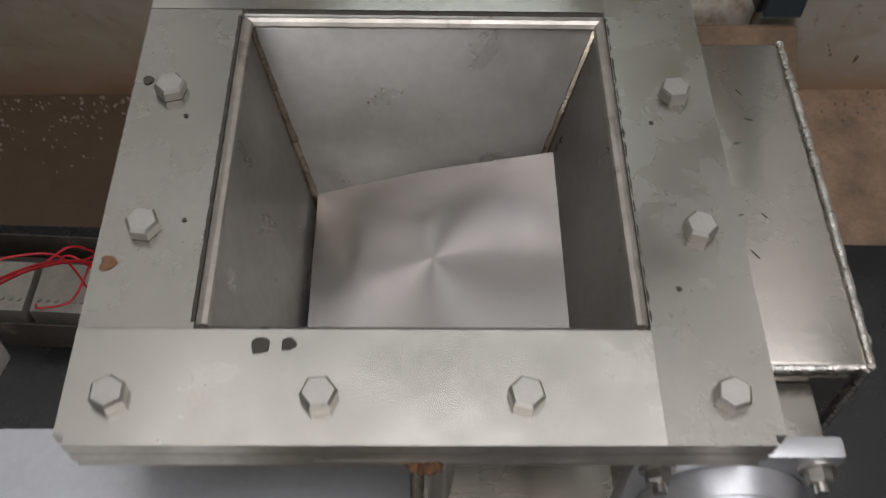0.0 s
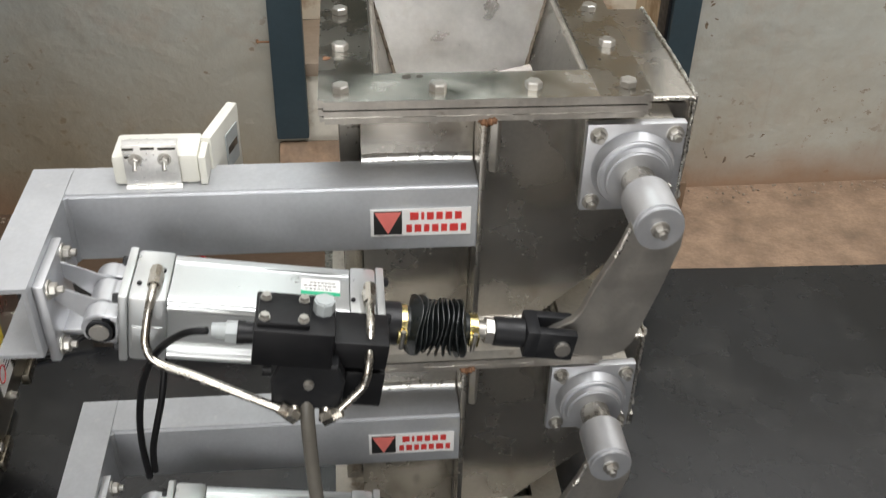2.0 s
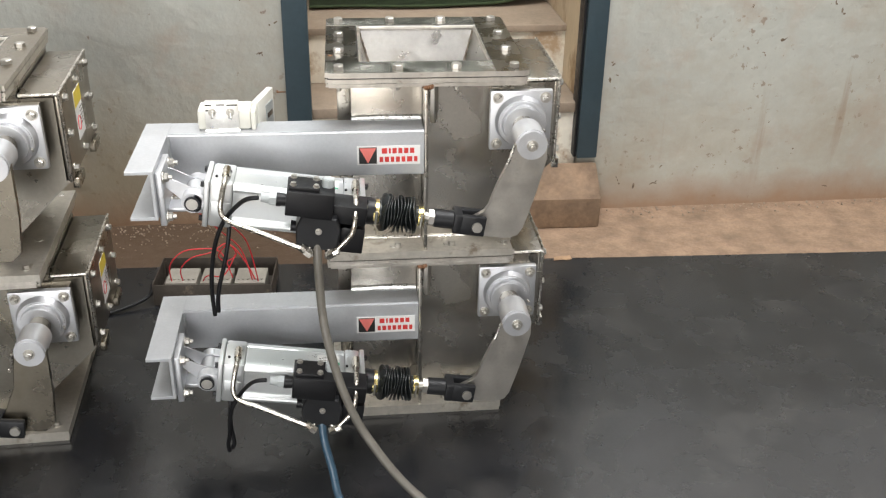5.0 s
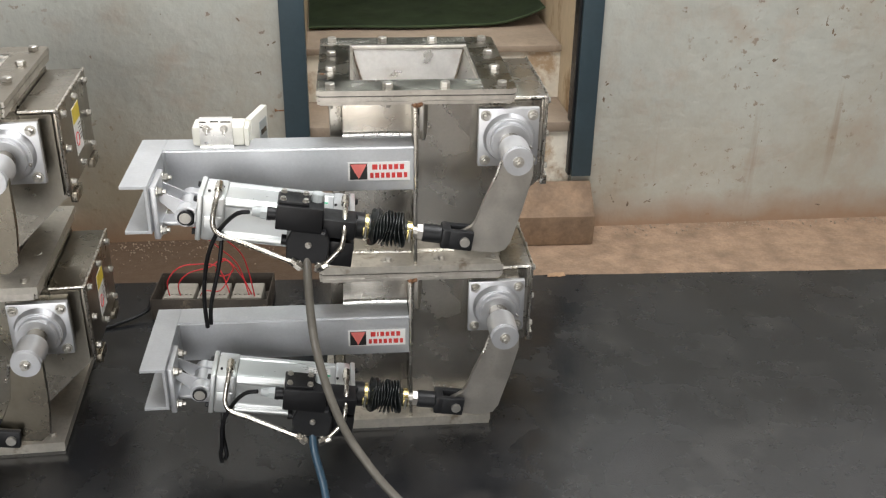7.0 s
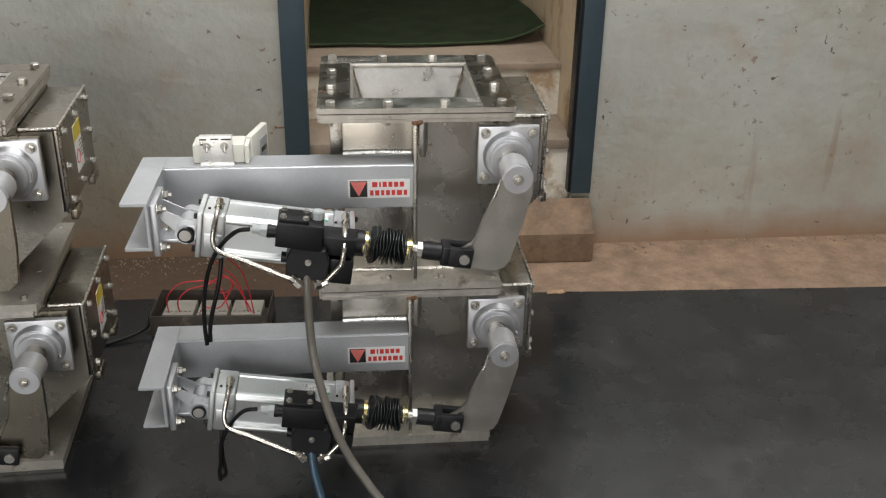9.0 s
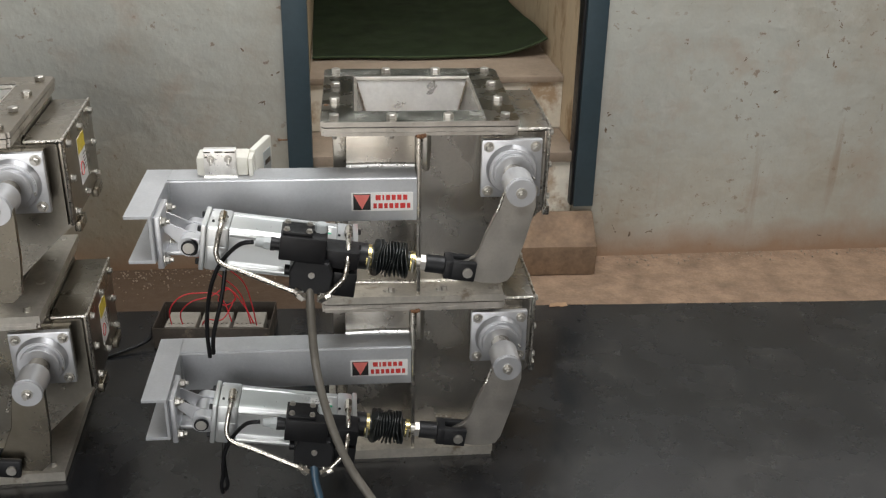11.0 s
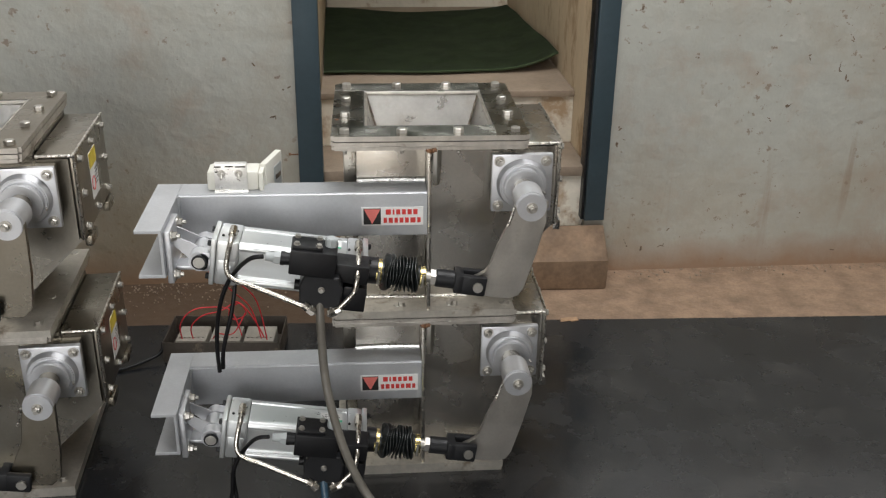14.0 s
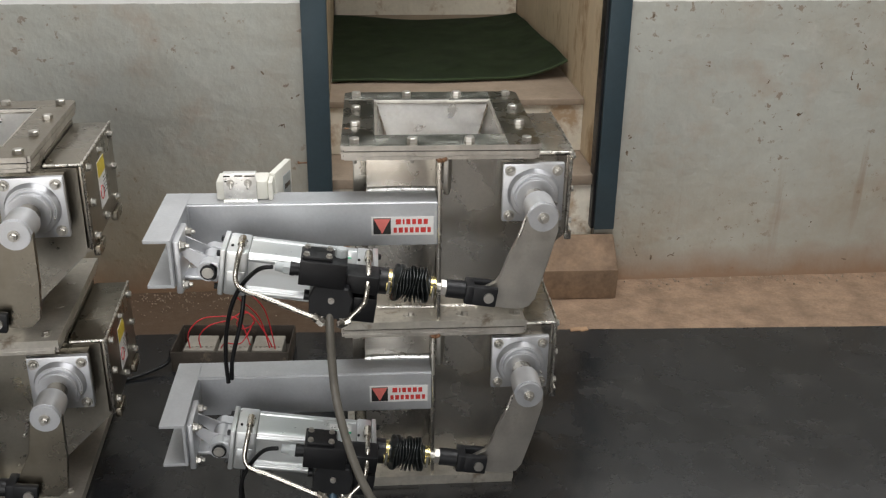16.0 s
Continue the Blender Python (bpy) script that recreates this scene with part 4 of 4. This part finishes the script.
        rod(bm, (u, -r - 0.0065, -0.012), (u, -r - 0.0065, 0.014), 0.003, None, 10)
        part("clamp_screw", bm, bolt_steel, clamp)
    e = extend
    bm = B()
    rod(bm, (0.425 + e, 0, 0), (0.470 + e, 0, 0), 0.0105, None, 24)
    part("piston_rod", bm, bolt_steel, ob)
    bm = B()
    rod(bm, (0.447 + e, 0, 0), (0.457 + e, 0, 0), 0.0165, None, 6)
    part("lock_nut", bm, bolt_steel, ob)
    bm = B()
    rod(bm, (0.458 + e, 0, 0), (0.500 + e, 0, 0), 0.018, None, 28, 0.001)
    box(bm, 0.494 + e, 0.512 + e, -0.023, 0.023, -0.020, 0.020, 0.004)
    for y0, y1 in ((-0.023, -0.009), (0.009, 0.023)):
        box(bm, 0.508 + e, 0.557 + e, y0, y1, -0.020, 0.020, 0.004)
    fork = part("rod_fork", bm, black_cast, ob, "black steel rod fork")
    bm = B()
    rod(bm, (0.540 + e, -0.029, 0), (0.540 + e, 0.027, 0), 0.010, None, 20, 0.001)
    part("fork_pin", bm, bolt_steel, fork)
    # valve block in front
    bm = B()
    box(bm, 0.166, 0.250, -0.124, -0.058, 0.031, 0.079, 0.0025)
    valve = part("solenoid_valve", bm, black, ob, "black solenoid valve block")
    bm = B()
    box(bm, 0.169, 0.223, -0.118, -0.070, 0.0785, 0.086, 0.002)
    part("coil_cover", bm, black, valve)
    for u in (0.176, 0.216):
        for y in (-0.111, -0.078):
            placed("screw", cap_screw, valve, pose(u, y, 0.0858))
    bm = B()
    rod(bm, (0.237, -0.084, 0.077), (0.237, -0.084, 0.095), 0.0115, None, 8, 0.0015)
    part("manual_knob", bm, grey_plastic, valve, "grey knob")
    bm = B()
    rod(bm, (0.167, -0.090, 0.046), (0.155, -0.090, 0.046), 0.012, None, 20)
    rod(bm, (0.157, -0.090, 0.046), (0.149, -0.090, 0.046), 0.013, None, 14)
    part("plug", bm, black, valve)
    bm = B()
    rod(bm, (0.149, -0.090, 0.046), (0.137, -0.090, 0.046), 0.0125, None, 6, 0.0005)
    rod(bm, (0.138, -0.090, 0.046), (0.122, -0.090, 0.046), 0.0095, 0.008, 16)
    part("cable_gland", bm, grey_plastic, valve, "pale grey cable gland")
    bm = B()
    prism(bm, [(0.196, 0.0308), (0.258, 0.0308), (0.268, 0.008), (0.266, -0.034), (0.192, -0.034), (0.188, 0.006)], -0.118, -0.050, 0.003)
    manifold = part("manifold", bm, black_cast, ob, "dark grey cast manifold")
    placed("screw", cap_screw, manifold, Matrix.Translation((0.229, -0.118, 0.004)) @ FRONT)
    bm = B()
    box(bm, 0.2505, 0.312, -0.100, -0.0455, 0.014, 0.050, 0.003)
    part("pilot_block", bm, black, ob)
    bm = B()
    box(bm, 0.269, 0.313, -0.097, -0.0455, -0.044, 0.006, 0.003)
    part("speed_block", bm, black, ob)
    bm = B()
    rod(bm, (0.179, -0.085, -0.006), (0.190, -0.085, -0.006), 0.010, None, 16)
    part("silencer", bm, black, manifold)
    # ports and bent pipes
    for u, low_u, sgn in ((0.055, 0.216, 1), (0.291, 0.252, -1)):
        bm = B()
        rod(bm, (u, -0.012, h), (u, -0.012, h + 0.006), 0.009, None, 6)
        rod(bm, (u, -0.012, h + 0.004), (u, -0.012, h + 0.013), 0.0075, None, 16)
        rod(bm, (u, -0.006, h + 0.011), (u, -0.034, h + 0.008), 0.0075, None, 8)
        part("port_elbow", bm, tube_steel, ob, "nickel plated pipe elbow")
        bm = B()
        if sgn > 0:
            path = [(u, -0.03, h + 0.009), (u - 0.001, -0.052, h + 0.002), (u - 0.003, -0.066, 0.026), (u - 0.002, -0.076, 0.004), (u + 0.012, -0.085, -0.010),
                    (0.112, -0.098, -0.016), (low_u - 0.012, -0.124, -0.031)]
        else:
            path = [(u, -0.03, h + 0.009), (u, -0.072, h + 0.006), (u, -0.100, h - 0.010), (u, -0.110, 0.022), (u - 0.002, -0.113, 0.004), (u - 0.009, -0.117, -0.006), (low_u + 0.010, -0.124, -0.030)]
        sweep(bm, path, 0.0050, 12, 8)
        part("pipe", bm, tube_steel, ob)
        bm = B()
        a, c = Vector((low_u - sgn * 0.016, -0.123, -0.028)), Vector((low_u, -0.125, -0.038))
        rod(bm, a, a.lerp(c, 0.6), 0.0075, None, 8)
        rod(bm, a.lerp(c, 0.55), c + (c - a) * 0.25, 0.0085, None, 6)
        rod(bm, (low_u + sgn * 0.001, -0.127, -0.041), (low_u + sgn * 0.001, -0.104, -0.030), 0.007, None, 12)
        part("pipe_fitting", bm, tube_steel, ob)
    return ob


port_screw = bolt_mesh("screw", 0.005, 0.003, mat=black_cast)
cap_screw_black = bolt_mesh("screw", 0.010, 0.007, mat=black_cast)


def rear_bracket(m):
    """Cast bracket bolted to the cross channel, with two arms to the rear pin."""
    ob = thing("pivot_bracket", "cast aluminium pivot bracket bolted to the channel", "bracket", m, "pivot brackets")
    bm = B()
    box(bm, -0.0610, -0.0490, -0.048, 0.046, -0.045, 0.060, 0.003)
    plate = part("bracket_plate", bm, cast_alu, ob)
    for y in (-0.034, 0.034):
        for z in (-0.032, 0.046):
            placed("bolt", nut, plate, Matrix.Translation((-0.0490, y, z)) @ RIGHT)
    for y in (-0.0215, 0.0215):
        bm = B()
        prism(bm, [(-0.0495, 0.044), (-0.0495, 0.022), (-0.012, -0.016), (0.012, -0.016), (0.016, 0.0), (0.010, 0.014)], y - 0.0012, y + 0.0012, 0.0008)
        part("bracket_arm", bm, cast_alu, ob)
    bm = B()
    box(bm, -0.0495, -0.012, -0.020, 0.020, -0.030, -0.022, 0.002)
    part("bracket_web", bm, cast_alu, ob)
    return ob


PITCH, SLOPE = 0.392, 8.5
base_valve = flap_valve(steel, steel_plate)
base_valve.matrix_basis = pose(-0.0104, -0.001, 0, 0, 0, 0.28)
upper_valve = copy_thing(base_valve, pose(0, 0, PITCH))
OTHER = pose(-0.9735, -0.049, 0, 0, 0, 2.76)
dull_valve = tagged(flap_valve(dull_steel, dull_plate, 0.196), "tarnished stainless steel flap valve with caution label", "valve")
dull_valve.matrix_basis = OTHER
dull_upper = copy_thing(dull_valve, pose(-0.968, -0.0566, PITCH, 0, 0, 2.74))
lever_on_all = [(v, v.matrix_basis.copy(), ext) for v, ext in ((base_valve, -0.009), (upper_valve, -0.009), (dull_valve, 0.043), (dull_upper, 0.043))]
for k, (valve, m, ext) in enumerate(lever_on_all):
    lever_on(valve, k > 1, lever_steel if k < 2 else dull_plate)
    place = m @ pose(-0.441, -0.116, 0.214, 0, SLOPE)
    cylinder(ext, place, "square aluminium pneumatic cylinder with black bellows and valve block")
    rear_bracket(m @ pose(-0.441, -0.116, 0.214))


# each stack stands on a counter flange
for valve, right in ((base_valve, 0.178), (dull_valve, 0.194)):
    bm = B()
    ring(bm, (-0.1955, right, -0.001, 0.401), (-0.13, 0.13, 0.07, 0.34), GROUND + 0.004, -0.0012, 0.0012)
    part("counter_flange", bm, grimy_flange, valve, "grimy counter flange under the stack")


# ---------------------------------------------------------------- cables, hoses and small things
def line(name, label, category, mat, points, r, group=""):
    ob = thing(name, label, category, None, group)
    bm = B()
    sweep(bm, points, r, 12, 8)
    part("strand", bm, mat, ob)
    return ob


line("air_hose", "grey braided air hose from the upper valve block to the floor", "hose", grey_hose,
     [(-0.217, -0.222, 0.555), (-0.218, -0.236, 0.52), (-0.214, -0.250, 0.42), (-0.205, -0.270, 0.362), (-0.190, -0.285, 0.300), (-0.172, -0.300, 0.247),
      (-0.150, -0.312, 0.198), (-0.126, -0.326, 0.162), (-0.098, -0.342, 0.125), (-0.06, -0.362, 0.085), (0.0, -0.40, 0.042), (0.06, -0.47, 0.012), (0.12, -0.62, -0.0018), (0.15, -0.9, -0.0018)], 0.0083)
line("blue_air_hose", "dark blue air hose from the lower valve block", "hose", blue_hose,
     [(-0.226, -0.226, 0.156), (-0.222, -0.244, 0.115), (-0.208, -0.268, 0.062), (-0.195, -0.30, 0.014), (-0.16, -0.36, -0.002), (-0.1, -0.5, -0.002)], 0.008)
for z, top, fall in ((PITCH, 0.0, 0.022), (0.0, -0.012, -0.04)):
    line("valve_cable", "black sheathed valve cable hanging loose", "cable", black,
         [(-0.318 + top, -0.206, 0.241 + z), (-0.345 + top, -0.200, 0.233 + z), (-0.381 + top * 0.5, -0.178, 0.190 + z), (-0.404 + top * 0.5, -0.174, 0.142 + z),
          (-0.417, -0.170, 0.084 + z), (-0.422, -0.168, 0.042 + z - fall * 0.5), (-0.421, -0.168, z - fall)], 0.0042, "valve cables")
    line("valve_cable", "black sheathed valve cable hanging loose", "cable", black,
         [(-0.384 + top * 2, -0.12, 0.186 + z), (-0.382 + top * 2.5, -0.145, 0.156 + z), (-0.390 + top * 2, -0.160, 0.105 + z), (-0.410, -0.164, 0.040 + z - fall * 0.5), (-0.415, -0.162, 0.004 + z - fall)],
         0.0042, "valve cables")


def junction_box():
    """Small enclosure behind the arm with its lid swung open, hung on a bent plate."""
    z = PITCH
    ob = thing("junction_box", "off-white plastic junction box with its lid swung open", "junction box", pose(0.013, -0.006, -0.003))
    bm = B()
    box(bm, -0.458, -0.356, 0.027, 0.084, z + 0.2865, z + 0.326, 0.006)
    body = part("enclosure", bm, white_plastic, ob)
    bm = B()
    box(bm, -0.3558, -0.347, 0.024, 0.087, z + 0.2865, z + 0.324, 0.002)
    part("rim", bm, white_plastic, body)
    bm = B()
    box(bm, 0.002, 0.098, -0.008, 0.006, -0.050, 0.046, 0.003)
    lid = part("lid", bm, white_plastic, ob, "hinged lid standing open", pose(-0.352, 0.060, z + 0.284, 0, 0, 75))
    bm = B()
    box(bm, 0.045, 0.085, -0.0095, -0.0082, -0.025, 0.025)
    part("lid_label", bm, grey_plastic, lid)
    bm = B()
    box(bm, 0.050, 0.080, -0.0102, -0.0096, -0.004, 0.006)
    part("lid_window", bm, tray_metal, lid)
    bm = B()
    box(bm, -0.442, -0.378, 0.021, 0.0245, z + 0.2855, z + 0.345, 0.001)
    box(bm, -0.442, -0.378, 0.0245, 0.036, z + 0.342, z + 0.345, 0.001)
    rod(bm, (-0.443, 0.0212, z + 0.2865), (-0.377, 0.0212, z + 0.2865), 0.004, None, 10)
    bracket = part("hanger", bm, fillet, ob, "bent bright steel hanger plate")
    bm = B()
    for x0, x1, z1 in ((-0.441, -0.428, 0.3405), (-0.420, -0.404, 0.3412), (-0.400, -0.380, 0.3405), (-0.440, -0.433, 0.330)):
        box(bm, x0, x1, 0.0204, 0.0209, z + z1 - 0.003, z + z1)
    part("smudge", bm, dark_print, bracket, "dark oily smudges")
    for x in (-0.428, -0.394):
        placed("bolt", small_bolt, bracket, Matrix.Translation((x, 0.021, z + 0.325)) @ FRONT)
        bm = B()
        rod(bm, (x, 0.0148, z + 0.325), (x + 0.001, 0.006, z + 0.318), 0.0025, None, 8)
        part("stud", bm, bolt_steel, bracket)


junction_box()


def terminal_tray():
    ob = thing("terminal_tray", "dull metal tray of terminal blocks on the mat", "tray", pose(-0.525, 0.592, GROUND + 0.004, 0, 0, -3))
    bm = B()
    box(bm, -0.155, 0.155, -0.075, 0.075, 0.0, 0.004)
    part("tray_floor", bm, tray_metal, ob)
    for x0, x1, y0, y1 in ((-0.155, 0.155, -0.078, -0.0755), (-0.155, 0.155, 0.0755, 0.078), (-0.158, -0.1555, -0.078, 0.078), (0.1555, 0.158, -0.078, 0.078)):
        bm = B()
        box(bm, x0, x1, y0, y1, 0.0, 0.062, 0.0008)
        part("tray_side", bm, tray_metal, ob)
    for i in range(3):
        bm = B()
        x = -0.13 + i * 0.092
        box(bm, x, x + 0.082, -0.050, 0.035, 0.0045, 0.052, 0.003)
        for k in range(6):
            rod(bm, (x + 0.010 + k * 0.0125, -0.03, 0.0515), (x + 0.010 + k * 0.0125, -0.03, 0.055), 0.004, None, 10)
        part("terminal_block", bm, terminal, ob)


terminal_tray()
WIRES = [[(-0.60, 0.47, 0.045), (-0.60, 0.462, 0.10), (-0.57, 0.47, 0.135), (-0.53, 0.49, 0.135), (-0.47, 0.50, 0.12), (-0.44, 0.48, 0.05)],
         [(-0.57, 0.47, 0.045), (-0.572, 0.462, 0.09), (-0.54, 0.46, 0.125), (-0.49, 0.48, 0.13), (-0.45, 0.50, 0.145), (-0.43, 0.52, 0.10), (-0.46, 0.52, 0.08), (-0.475, 0.50, 0.11), (-0.44, 0.48, 0.15), (-0.40, 0.47, 0.10), (-0.37, 0.46, 0.03)],
         [(-0.52, 0.47, 0.045), (-0.50, 0.44, 0.08), (-0.46, 0.46, 0.07), (-0.43, 0.50, 0.11)],
         [(-0.49, 0.20, 0.42), (-0.48, 0.30, 0.33), (-0.45, 0.42, 0.22), (-0.41, 0.47, 0.14), (-0.385, 0.46, 0.05)],
         [(-0.44, 0.18, 0.50), (-0.44, 0.25, 0.40), (-0.43, 0.38, 0.27), (-0.39, 0.45, 0.17), (-0.365, 0.45, 0.02)]]
for w in WIRES:
    line("red_wire", "thin loose red wire over the terminal tray", "wire", red_wire, [(x - 0.040, y + 0.092, z - 0.01) for x, y, z in w], 0.0017, "loose red wires")
line("floor_cable", "black cable lying on the rubber mat", "cable", black,
     [(-1.03, 0.42, -0.005), (-0.90, 0.46, -0.005), (-0.80, 0.48, -0.005), (-0.705, 0.53, 0.01), (-0.69, 0.55, 0.04)], 0.005)
